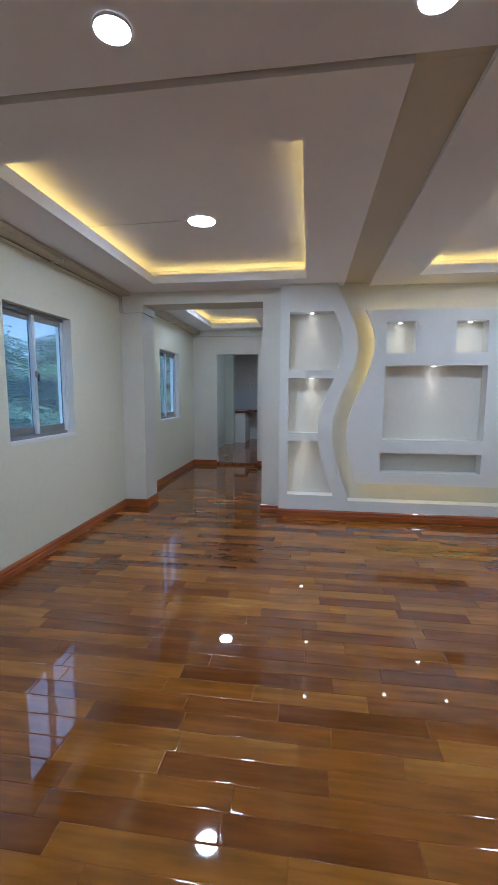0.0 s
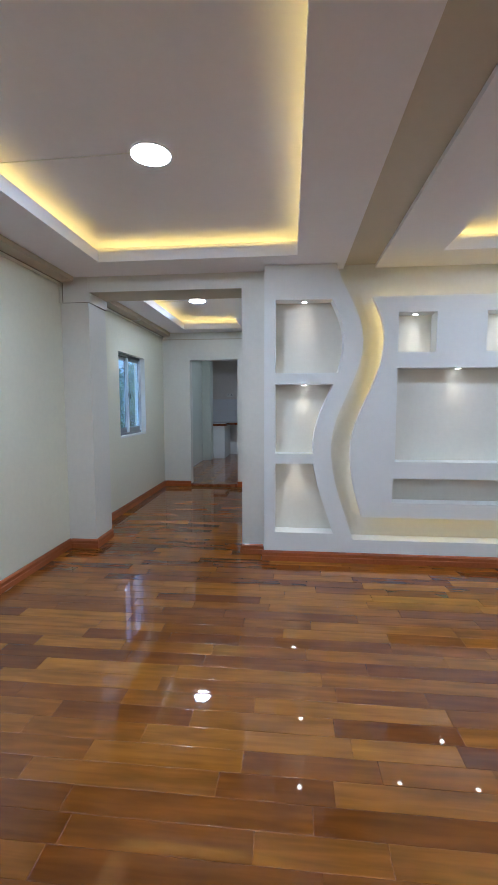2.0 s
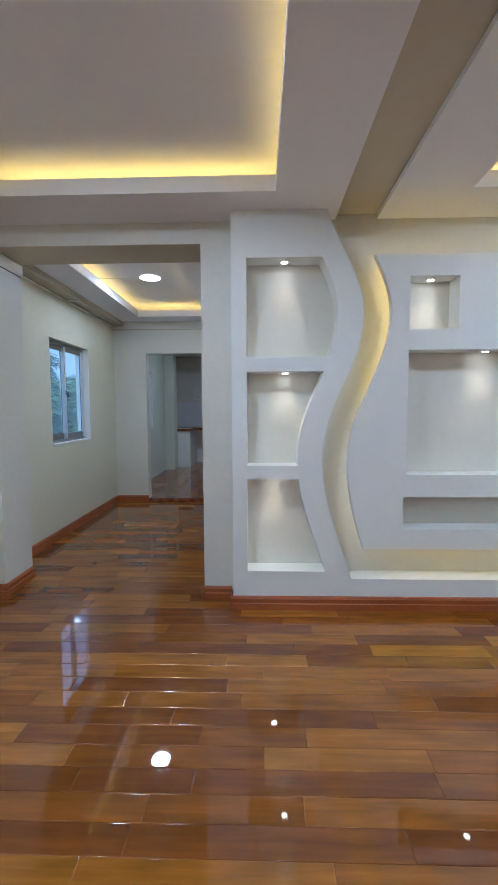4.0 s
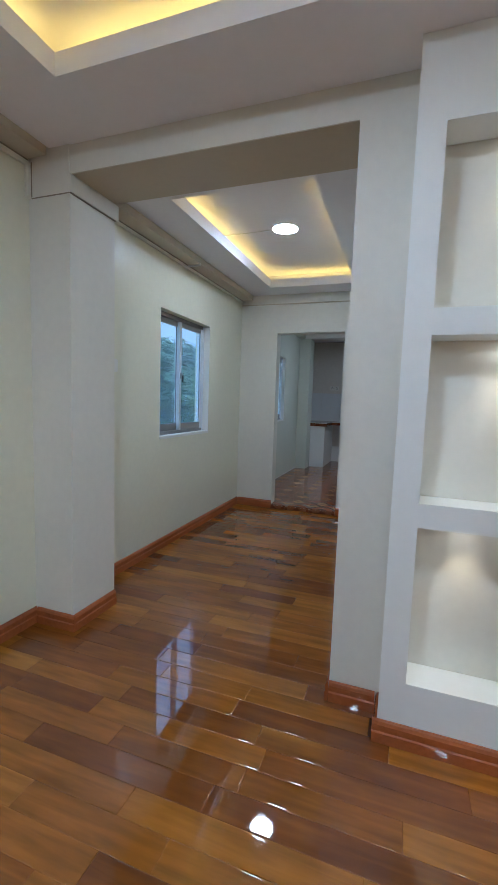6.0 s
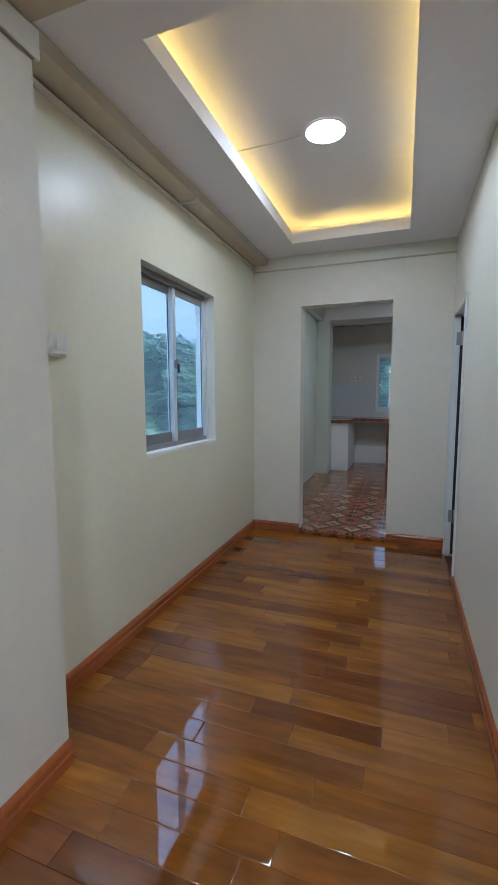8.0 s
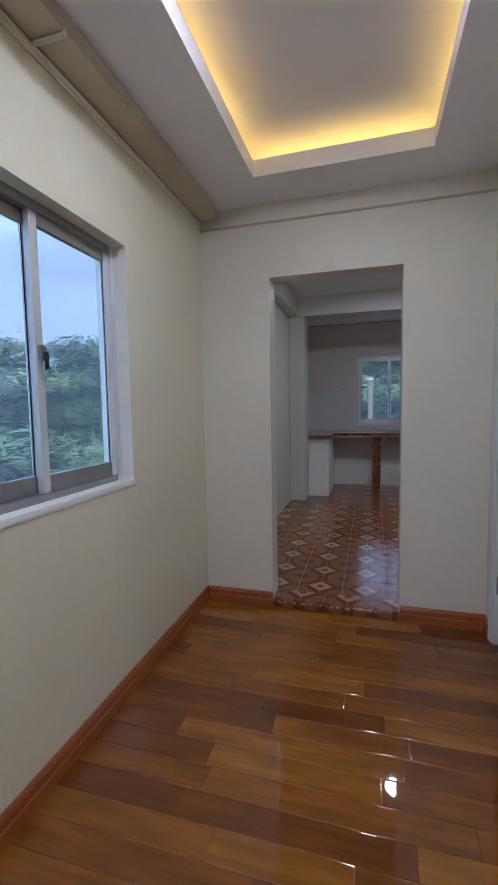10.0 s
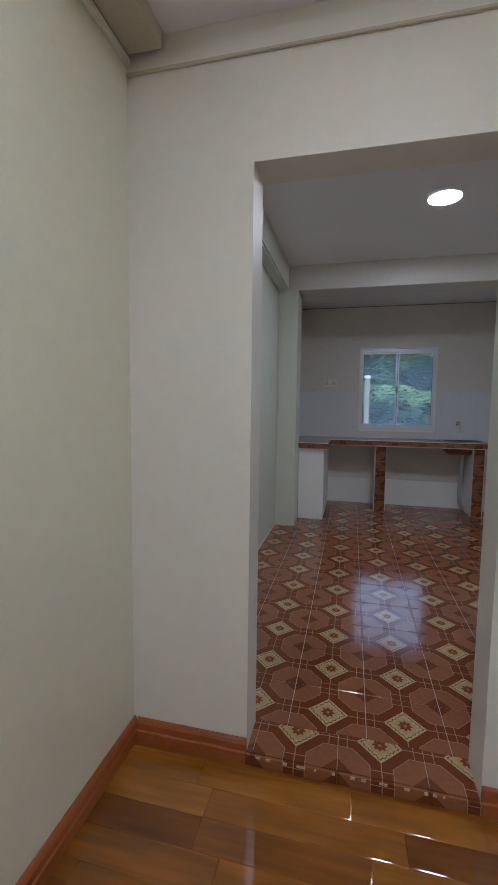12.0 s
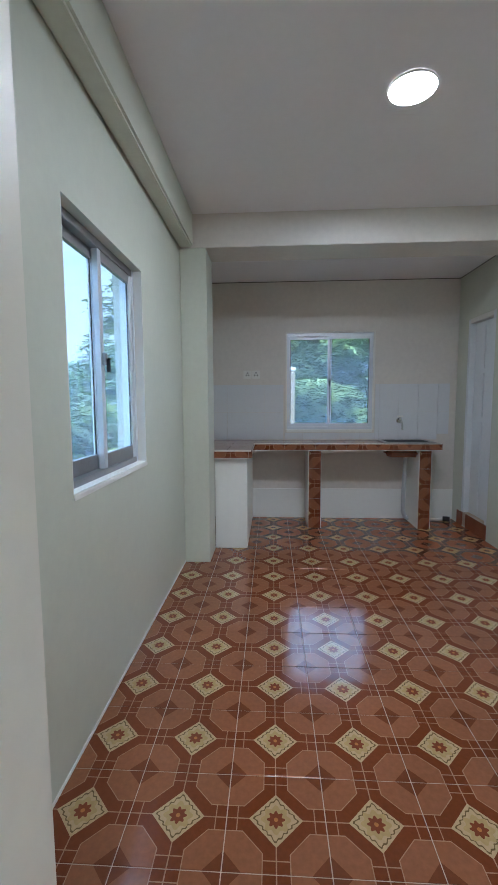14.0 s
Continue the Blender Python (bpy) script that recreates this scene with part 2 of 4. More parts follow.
    rr.inputs["To Min"].default_value, rr.inputs["To Max"].default_value = 0.07 + worn, 0.2 + worn
    l.new(ns2.outputs["Fac"], rr.inputs["Value"])
    l.new(rr.outputs["Result"], b.inputs["Roughness"])
    bp = n.new("ShaderNodeBump")
    bp.inputs["Strength"].default_value, bp.inputs["Distance"].default_value = 0.15, 0.003
    l.new(ns2.outputs["Fac"], bp.inputs["Height"])
    l.new(bp.outputs["Normal"], b.inputs["Normal"])
    return m


PALE_WALL = mat("pale_wall_paint", (0.78, 0.755, 0.665), 0.48, var=0.04, bump=0.12, bump_scale=40, stain=0.02)
CREAM_WALL = mat("cream_wall_paint", (0.78, 0.76, 0.60), 0.36, var=0.04, bump=0.12, bump_scale=40, stain=0.02)
WHITE_WALL = mat("white_panel_paint", (0.82, 0.825, 0.785), 0.5, var=0.03, bump=0.08, bump_scale=50)
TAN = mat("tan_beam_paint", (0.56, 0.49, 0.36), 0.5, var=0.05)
CEIL = mat("ceiling_paint", (0.86, 0.84, 0.85), 0.6, var=0.03, bump=0.06, bump_scale=30)
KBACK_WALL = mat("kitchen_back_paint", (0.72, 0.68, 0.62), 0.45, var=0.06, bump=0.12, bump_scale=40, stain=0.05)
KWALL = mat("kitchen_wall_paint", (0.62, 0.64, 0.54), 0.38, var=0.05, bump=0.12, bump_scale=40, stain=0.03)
BASE = mat("baseboard_wood", (0.36, 0.10, 0.028), 0.22, var=0.25, scale=14, coat=0.4)
WOOD = wood_mat("floor_wood", "object")
WOOD_REST = wood_mat("floor_wood_rest", "island")
JOINT = mat("floor_joint", (0.11, 0.035, 0.008), 0.5)
TILES = tile_mat("kitchen_tile")
GROUT = mat("grout", (0.50, 0.37, 0.28), 0.8, var=0.2)
ALU = mat("aluminium", (0.74, 0.78, 0.83), 0.35, metal=0.35, var=0.08, scale=20)
ALU_DARK = mat("weathered_aluminium", (0.33, 0.33, 0.33), 0.4, metal=0.6, var=0.15, scale=20)
RUBBER = mat("black_seal", (0.02, 0.02, 0.02), 0.6)
GLASS = glass_mat()
TRUNK = mat("painted_trunking", (0.74, 0.72, 0.60), 0.4, var=0.04)
PLASTIC = mat("white_plastic", (0.78, 0.77, 0.72), 0.35, var=0.04)
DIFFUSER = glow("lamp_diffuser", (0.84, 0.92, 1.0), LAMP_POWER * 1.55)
DIFFUSER_SOFT = glow("passage_lamp_diffuser", (0.84, 0.92, 1.0), LAMP_POWER * 0.85)
DIFFUSER_STRONG = glow("kitchen_lamp_diffuser", (0.88, 0.93, 1.0), LAMP_POWER * 1.1)
STRIP = glow("warm_led", (1.0, 0.67, 0.16), LED_POWER)
STRIP_SOFT = glow("warm_led_soft", (1.0, 0.67, 0.16), LED_POWER * 0.85)
CHANNEL_FILL = glow("channel_fill_glow", (1.0, 0.84, 0.55), LED_POWER * 0.43)
SPOTGLOW = glow("spot_lens", (1.0, 0.9, 0.74), 30.0)
DOOR_PAINT = mat("pale_blue_door_paint", (0.74, 0.77, 0.78), 0.35, var=0.05, bump=0.1)
WHITE_TILE = mat("white_glazed_tile", (0.72, 0.74, 0.76), 0.18, var=0.04)
CHROME = mat("chrome", (0.7, 0.7, 0.7), 0.15, metal=1.0)
STEEL = mat("steel_sink", (0.35, 0.35, 0.36), 0.3, metal=0.9)
BROWN_TILE = mat("brown_edge_tile", (0.26, 0.085, 0.045), 0.25, var=0.3, scale=22)
# grey-brown of the shadow lines drawn at trunking and pillar top
JOINT_SHADE = mat("shadow_joint", (0.30, 0.255, 0.19), 0.7)
DARK_GAP = mat("shadow_gap", (0.10, 0.09, 0.08), 0.7)


# ---------------------------------------------------------------- helpers
def link(name, me, material, parent=None, label="", kind="", category="", group=""):
    if not me.materials:
        me.materials.append(material)
    ob = new(name, me)
    if parent is not None:
        ob.parent = parent
    return tagged(ob, label, category, group, kind)


def part(name, bm, material, parent=None, label="", kind="", category="", bevel=0.0, smooth=False):
    if bevel:
        bmesh.ops.bevel(bm, geom=bm.edges[:], offset=bevel, segments=2, affect="EDGES", clamp_overlap=True)
    me = bpy.data.meshes.new(name)
    bm.normal_update()
    bm.to_mesh(me)
    bm.free()
    if smooth:
        for p in me.polygons:
            p.use_smooth = True
    return link(name, me, material, parent, label, kind, category)


def box(x0, y0, z0, x1, y1, z1, bm=None):
    bm = bm or bmesh.new()
    r = bmesh.ops.create_cube(bm, size=1)
    bmesh.ops.transform(bm, matrix=Matrix.LocRotScale(((x0 + x1) / 2, (y0 + y1) / 2, (z0 + z1) / 2), None, (x1 - x0, y1 - y0, z1 - z0)), verts=r["verts"])
    return bm


def cyl(p0, p1, r0, r1=None, seg=20, bm=None):
    bm = bm or bmesh.new()
    p0, p1 = Vector(p0), Vector(p1)
    d = p1 - p0
    m = Matrix.Translation((p0 + p1) / 2) @ d.to_track_quat("Z", "Y").to_matrix().to_4x4()
    bmesh.ops.create_cone(bm, cap_ends=True, segments=seg, radius1=r0, radius2=r0 if r1 is None else r1, depth=d.length, matrix=m)
    return bm


def slab(outline, holes, depth):
    """Mesh of a flat plate with holes: outline and holes in x, y; depth along z from 0 up."""
    cu = bpy.data.curves.new("plate", "CURVE")
    cu.dimensions, cu.fill_mode, cu.extrude = "2D", "BOTH", depth / 2
    for pts in (outline, *holes):
        sp = cu.splines.new("POLY")
        sp.points.add(len(pts) - 1)
        for q, (x, y) in zip(sp.points, pts):
            q.co = (x, y, 0, 1)
        sp.use_cyclic_u = True
    ob = new("plate", cu)
    me = bpy.data.meshes.new_from_object(ob.evaluated_get(bpy.context.evaluated_depsgraph_get()))
    bpy.data.objects.remove(ob)
    bpy.data.curves.remove(cu)
    me.transform(Matrix.Translation((0, 0, depth / 2)))
    bm = bmesh.new()
    bm.from_mesh(me)
    bmesh.ops.remove_doubles(bm, verts=bm.verts[:], dist=0.0002)
    bmesh.ops.recalc_face_normals(bm, faces=bm.faces[:])
    for fc in bm.faces:
        fc.smooth = False
    bm.to_mesh(me)
    bm.free()
    me.materials.clear()
    return me


def rect(x0, y0, x1, y1):
    return [(x0, y0), (x1, y0), (x1, y1), (x0, y1)]


ALONG_X = Matrix(((1, 0, 0, 0), (0, 0, 1, 0), (0, 1, 0, 0), (0, 0, 0, 1)))    # plate x, y, depth -> x, z, +y
ALONG_Y = Matrix(((0, 0, 1, 0), (1, 0, 0, 0), (0, 1, 0, 0), (0, 0, 0, 1)))    # plate x, y, depth -> y, z, +x


def wall_x(name, y, depth, outline, holes, material, label, kind="structure", category="wall"):
    """A wall that runs along x, its face at y, going back by depth."""
    me = slab(outline, holes, depth)
    me.transform(ALONG_X)
    me.flip_normals()
    me.transform(Matrix.Translation((0, y, 0)))
    return link(name, me, material, None, label, kind, category)


def wall_y(name, x, depth, outline, holes, material, label, kind="structure", category="wall"):
    me = slab(outline, holes, depth)
    me.transform(ALONG_Y)
    me.transform(Matrix.Translation((x, 0, 0)))
    return link(name, me, material, None, label, kind, category)


def plate_z(name, z, depth, outline, holes, material, label, kind="structure", category="ceiling"):
    me = slab(outline, holes, depth)
    me.transform(Matrix.Translation((0, 0, z)))
    return link(name, me, material, None, label, kind, category)


def thing(name, label, category, m=None, kind="", group=""):
    ob = new(name)
    ob.empty_display_size = 0.1
    if m is not None:
        ob.matrix_world = m
    return tagged(ob, label, category, group, kind)


# ---------------------------------------------------------------- shell
W1 = (2.868, 3.765, 1.00, 2.05)
W2 = (6.112, 7.05, 0.968, 2.028)
W3 = (9.043, 9.908, 0.993, 2.007)
W4 = (-1.211, -0.296, 1.012, 2.041)
DOORWAY = (-1.636, -0.853, 2.095)
PD = (7.17, 7.80, 1.91)
OPEN = (-1.825, -0.42, 2.39)

plate_z("floor", -0.12, 0.105, rect(XL - 0.2, YB - 0.2, XR + 0.2, Y2B), [], JOINT, "dark underlay beneath the varnished floorboards", category="floor")
FLOOR = bpy.data.objects["floor"]
wall_y("wall_left", XL - WALL_T, WALL_T, rect(YB, -0.1, Y2B, 2.8), [rect(W1[0], W1[2], W1[1], W1[3]), rect(W2[0], W2[2], W2[1], W2[3])], CREAM_WALL, "cream painted wall with two sliding windows")
wall_y("wall_right", XR, WALL_T, rect(YB, -0.1, Y1B, 2.8), [], CREAM_WALL, "cream painted plain wall")
wall_x("wall_back", YB - WALL_T, WALL_T, rect(XL - WALL_T, -0.1, XR + WALL_T, 2.8), [], CREAM_WALL, "cream painted plain wall")
wall_x("wall_opening", Y1, Y1B - Y1, [(XL, -0.1), (-1.95, -0.1), (-1.95, OPEN[2]), (OPEN[1], OPEN[2]), (OPEN[1], -0.1), (XR, -0.1), (XR, 2.8), (XL, 2.8)], [], PALE_WALL, "cream painted wall with a wide opening to the passage")
# slab out of sight, added against sun leaking past the ceilings
plate_z("roof", 2.95, 0.15, rect(XL - 0.3, YB - 0.3, XR + 0.3, YK + 0.3), [], CREAM_WALL, "unseen plain roof slab, added to keep the sun out of the rooms", category="roof")
# thin tan sheet, darker than the beam's pale front
part("beam_soffit", box(OPEN[0] + 0.015, Y1 + 0.001, OPEN[2] - 0.004, OPEN[1] - 0.001, Y1B - 0.001, OPEN[2] - 0.0005), TAN, None, "tan underside of the beam over the opening, darker than its front", "structure", "beam")
part("pillar", box(XL, Y1 - 0.002, -0.1, OPEN[0], 5.18, 2.60), PALE_WALL, None, "cream painted square pillar beside the wide opening", "structure", "pillar")
wall_y("wall_passage", XP, WALL_T, rect(Y1B, -0.1, Y2, 2.8), [rect(PD[0], -0.05, PD[1], PD[2])], PALE_WALL, "pale painted wall with a narrow white door")
wall_x("wall_doorway", Y2, Y2B - Y2, [(XL, -0.1), (DOORWAY[0], -0.1), (DOORWAY[0], DOORWAY[2]), (DOORWAY[1], DOORWAY[2]), (DOORWAY[1], -0.1), (XKR + 0.2, -0.1), (XKR + 0.2, 2.9), (XL, 2.9)], [], PALE_WALL, "cream painted wall with an open doorway to the kitchen")

# unseen walls, added so that the side room stays dark
wall_y("wall_side_room", XR, WALL_T, rect(Y1B + 0.001, -0.1, Y2B, 2.9), [], CREAM_WALL, "unseen plain wall, added to keep daylight out of the side room")
wall_x("wall_side_room_end", Y2, Y2B - Y2, rect(XKR + 0.201, -0.1, XR - 0.001, 2.9), [], CREAM_WALL, "unseen plain wall, added to keep daylight out of the side room")

# ceilings
T1 = (-1.548, 2.10, 0.06, 4.455)
T3 = (1.15, 2.10, 2.77, 4.455)
T2 = (-1.645, 5.50, -0.74, 7.625)
XC0, XC1 = 0.455, 0.722
YF = 1.697
STRIP_X = -1.95
plate_z("ceiling_plain", ZF, 0.05, rect(XL, YB, XR, Y1), [rect(T1[0] - 0.22, T1[1] - 0.22, T1[2] + 0.22, T1[3] + 0.22), rect(T3[0] - 0.22, T3[1] - 0.22, T3[2] + 0.22, T3[3] + 0.22)], CEIL, "off-white painted plain ceiling")
plate_z("ceiling_dropped_1", ZS, 0.038, rect(STRIP_X, YF, XC0, Y1), [rect(*T1)], CEIL, "off-white dropped ceiling round a lit tray")
plate_z("ceiling_dropped_2", ZS, 0.038, rect(XC1, YF, XR, Y1), [rect(*T3)], CEIL, "off-white dropped ceiling round a lit tray")
plate_z("ceiling_passage_plain", ZF + 0.012, 0.04, rect(XL, Y1B, XP, Y2), [rect(T2[0] - 0.22, T2[1] - 0.22, T2[2] + 0.22, T2[3] + 0.22)], CEIL, "off-white painted ceiling")
plate_z("ceiling_dropped_3", ZS + 0.01, 0.038, rect(STRIP_X, Y1B, XP, Y2), [rect(*T2)], CEIL, "off-white dropped ceiling round a lit tray")


def tray(k, t, back, power_mat):
    """Upstand round the opening, ceiling and sides above it, warm strips lying in the cove."""
    x0, y0, x1, y1 = t
    z0 = ZS + (0.01 if k == 3 else 0)
    plate_z(f"ceiling_tray_{k}", ZT + (0.012 if k == 3 else 0), 0.03, rect(x0 - back, y0 - back, x1 + back, y1 + back), [], CEIL, "off-white tray ceiling glowing warm along its edges")
    rim = thing("tray_rim", "white plaster rim round the lit ceiling tray", "trim", kind="structure")
    th, top = 0.02, z0 + 0.088
    part("rim_board", box(x0 - th, y1 + 0.0005, z0 + 0.001, x1 + th, y1 + th, top), CEIL, rim)
    part("rim_board", box(x0 - th, y0 - th, z0 + 0.001, x1 + th, y0 - 0.0005, top), CEIL, rim)
    part("rim_board", box(x0 - th, y0, z0 + 0.001, x0 - 0.0005, y1, top), CEIL, rim)
    part("rim_board", box(x1 + 0.0005, y0, z0 + 0.001, x1 + th, y1, top), CEIL, rim)
    side = thing("cove_side", "white inner side of the ceiling cove", "trim", kind="structure")
    zt = ZT + 0.02
    for a in ((x0 - back - 0.02, y0 - back, x0 - back, y1 + back), (x1 + back, y0 - back, x1 + back + 0.02, y1 + back),
              (x0 - back, y0 - back - 0.02, x1 + back, y0 - back), (x0 - back, y1 + back, x1 + back, y1 + back + 0.02)):
        part("cove_board", box(a[0], a[1], z0 + 0.02, a[2], a[3], zt), CEIL, side)
    led = thing("led_strip", "warm yellow light strip lying in the ceiling cove", "light strip")
    d = 0.11
    for a in ((x0 - d, y0, x0 - d + 0.012, y1), (x1 + d - 0.012, y0, x1 + d, y1),
              (x0, y0 - d, x1, y0 - d + 0.012), (x0, y1 + d - 0.012, x1, y1 + d)):
        part("channel", box(a[0], a[1], z0 + 0.036, a[2], a[3], top - 0.040), PLASTIC, led)
        part("strip", box(a[0], a[1], top - 0.0398, a[2], a[3], top - 0.030), power_mat, led, "glowing tape")


# tan painted strips where the dropped ceilings leave the slab bare
part("beam_strip", box(XC0 - 0.03, YF + 0.031, ZF - 0.012, XC1 + 0.03, Y1 - 0.002, ZF - 0.002), TAN, None, "tan painted beam strip between the dropped ceilings", "structure", "beam")
part("beam_strip", box(XL + 0.001, YB, 2.484, STRIP_X - 0.001, Y1 - 0.022, ZF - 0.002), TAN, None, "tan painted beam strip along the wall", "structure", "beam")
part("beam_strip", box(XL + 0.001, Y1B + 0.032, 2.478, STRIP_X - 0.001, Y2 - 0.018, ZF + 0.004), TAN, None, "tan painted beam strip along the wall", "structure", "beam")
plate_z("ceiling_front", ZS, 0.038, rect(STRIP_X, YB, XR, YF - 0.045), [], CEIL, "off-white plain ceiling at the front of the living room")
part("beam_strip", box(STRIP_X, YF - 0.075, ZF - 0.012, XR, YF + 0.03, ZF - 0.0025), TAN, None, "tan groove between the ceiling boards", "structure", "trim")
tray(1, T1, 0.15, STRIP)
tray(2, T3, 0.15, STRIP)
tray(3, T2, 0.15, STRIP)


def ring(r0, r1, z0, z1, seg=40):
    """A flat ring with a hole: inner radius r0, outer r1, from z0 up to z1."""
    bm = bmesh.new()
    loops = []
    for r, z in ((r0, z0), (r1 - 0.003, z0), (r1, z0 + 0.003), (r1, z1), (r0, z1)):
        loops.append([bm.verts.new((r * math.cos(2 * math.pi * k / seg), r * math.sin(2 * math.pi * k / seg), z)) for k in range(seg)])
    for a, b in zip(loops, loops[1:] + loops[:1]):
        for k in range(seg):
            bm.faces.new((a[k], a[(k + 1) % seg], b[(k + 1) % seg], b[k]))
    bmesh.ops.recalc_face_normals(bm, faces=bm.faces[:])
    return bm


def ceiling_lamp(x, y, z, r=0.105, drop=0.0, disc=None):
    """Round panel: thin white ring and a glowing disc inside it."""
    ob = thing("ceiling_lamp", "round cool-white panel lamp, lit, set on the ceiling", "lamp", pose(x, y, z), group="round ceiling lamps")
    part("rim", ring(r - 0.004, r, -0.011 - drop, -0.0005), PLASTIC, ob)
    part("diffuser", cyl((0, 0, -0.0105 - drop), (0, 0, -0.002 - drop), r - 0.0045, r - 0.0045, 40), disc or DIFFUSER, ob, "glowing white disc")
    return ob


lamp = ceiling_lamp(-0.724, 3.325, ZT)
copy_thing(lamp, pose(1.96, 3.325, ZT))
ceiling_lamp(-1.184, 6.512, ZT + 0.012, disc=DIFFUSER_SOFT)
ceiling_lamp(-0.747, 9.675, ZKC, disc=DIFFUSER_STRONG)
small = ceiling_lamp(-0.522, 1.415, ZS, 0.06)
# copies at x = 1.45 and y = -0.8 are unseen, added as fill in the grid
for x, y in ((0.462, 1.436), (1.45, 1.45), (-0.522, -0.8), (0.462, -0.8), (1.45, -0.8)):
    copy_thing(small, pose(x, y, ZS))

# kitchen shell
plate_z("floor_kitchen", -0.12, 0.12 + ZKF - 0.0025, rect(XKL - 0.1, Y2 + 0.004, XKR + 0.1, YK + 0.1), [], GROUT, "pale grout bed beneath the patterned tiles", category="floor")
KFLOOR = bpy.data.objects["floor_kitchen"]
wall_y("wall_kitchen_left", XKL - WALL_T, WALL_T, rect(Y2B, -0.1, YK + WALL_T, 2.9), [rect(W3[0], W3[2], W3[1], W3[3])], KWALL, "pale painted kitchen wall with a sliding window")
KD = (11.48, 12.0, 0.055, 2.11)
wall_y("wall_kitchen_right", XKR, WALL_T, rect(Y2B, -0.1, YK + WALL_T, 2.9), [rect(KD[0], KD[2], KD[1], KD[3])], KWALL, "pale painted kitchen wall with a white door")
wall_x("wall_kitchen_back", YK, WALL_T, rect(XKL, -0.1, XKR, 2.9), [rect(W4[0], W4[2], W4[1], W4[3])], KBACK_WALL, "pale painted kitchen wall with a sliding window above the counter")
plate_z("ceiling_kitchen", ZKC, 0.05, rect(XKL, Y2B, XKR, 10.9), [], CEIL, "pale painted kitchen ceiling")
plate_z("ceiling_alcove", 2.575, 0.05, rect(XKL, 11.2, XKR, YK), [], CEIL, "pale painted ceiling over the counter")
part("beam_cross", box(XKL, 10.87, 2.46, XKR, 11.2, 2.76), KBACK_WALL, None, "painted concrete beam across the kitchen", "structure", "beam", bevel=0.004)
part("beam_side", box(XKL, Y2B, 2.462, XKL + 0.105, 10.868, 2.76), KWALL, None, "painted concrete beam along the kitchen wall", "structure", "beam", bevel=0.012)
part("lower_storey", box(XL - WALL_T, YB - WALL_T, -4.05, XR + WALL_T, Y1B, -0.125), CREAM_WALL, None, "plain walls of the storey below", "structure", "wall")
part("lower_storey", box(XL - WALL_T, Y1B + 0.001, -4.05, XKR + WALL_T, YK + WALL_T, -0.125), CREAM_WALL, None, "plain walls of the storey below", "structure", "wall")
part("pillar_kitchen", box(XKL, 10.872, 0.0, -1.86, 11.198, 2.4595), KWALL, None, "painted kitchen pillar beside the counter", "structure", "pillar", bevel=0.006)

# ---------------------------------------------------------------- niche wall
XM = 1.39              # middle of the television panel


def wave(z, mean, amp, hi, lo, top, bottom):
    """Edge of the wavy panels: a bulge at hi, a waist at lo, stretched above and below."""
    if z > hi:
        return mean + amp * math.cos(math.pi * (z - hi) / top)
    if z > lo:
        return mean + amp * math.cos(math.pi * (hi - z) / (hi - lo))
    return mean - amp * math.cos(math.pi * (lo - z) / bottom)


def s_left(z):
    return wave(z, 0.486, 0.125, 1.9, 1.0, 0.77, 1.15)


def s_right(z):
    return wave(z, 0.653, 0.13, 1.9, 0.97, 0.80, 1.27)


def steps(a, b, k=24):
    return [a + (b - a) * i / k for i in range(k + 1)]


XA = -0.21
PLINTH = 0.205
edge = [(s_left(z), z) for z in steps(PLINTH, ZS - 0.001, 60)]
mirror = [(2 * XM - x, z) for x, z in edge]
outline = [(XA, 0.0), (2 * XM - XA, 0.0), (2 * XM - XA, ZS - 0.001)] + mirror[::-1] + edge + [(XA, ZS - 0.001)]
NICHES = ((1.637, 2.241), (0.948, 1.544), (0.254, 0.859))
holes = []
for z0, z1 in NICHES:
    h = [(-0.116, z1), (-0.116, z0)] + [(s_left(z) - 0.155, z) for z in steps(z0, z1, 20)]
    holes += [h, [(2 * XM - x, z) for x, z in h]]
wall_x("niche_panel", YP, Y1 - YP - 0.003, outline, holes, WHITE_WALL, "white plaster panel with a wavy edge and lit niches", "structure", "wall panel")
TV_T, TV_B = 2.25, 0.405
tv_edge = [(s_right(z), z) for z in steps(TV_B, TV_T, 60)]
tv_out = tv_edge + [(2 * XM - x, z) for x, z in tv_edge[::-1]]
TVH = ((0.893, 1.195, 1.80, 2.12), (1.585, 1.887, 1.80, 2.12), (0.893, 1.905, 0.888, 1.672), (0.880, 1.898, 0.535, 0.746))
wall_x("television_panel", YP, 0.05, tv_out, [rect(a, c, b, d) for a, b, c, d in TVH], WHITE_WALL, "white plaster television panel with wavy sides and recesses", "structure", "wall panel")
for a, b, c, d in TVH:
    e = 0.012
    wall_x("recess_liner", YP + 0.0515, Y1 - YP - 0.0555, rect(a - e, c - e, b + e, d + e), [rect(a, c, b, d)], WHITE_WALL, "white lining of a plaster recess", "structure", "wall panel")


def tube(name, pts, r, material, parent, label=""):
    cu = bpy.data.curves.new(name, "CURVE")
    cu.dimensions, cu.bevel_depth, cu.bevel_resolution = "3D", r, 2
    sp = cu.splines.new("POLY")
    sp.points.add(len(pts) - 1)
    for q, p in zip(sp.points, pts):
        q.co = (*p, 1)
    cu.use_fill_caps = True
    ob = new(name, cu)
    me = bpy.data.meshes.new_from_object(ob.evaluated_get(bpy.context.evaluated_depsgraph_get()))
    bpy.data.objects.remove(ob)
    bpy.data.curves.remove(cu)
    me.materials.clear()
    for p in me.polygons:
        p.use_smooth = True
    return link(name, me, material, parent, label)


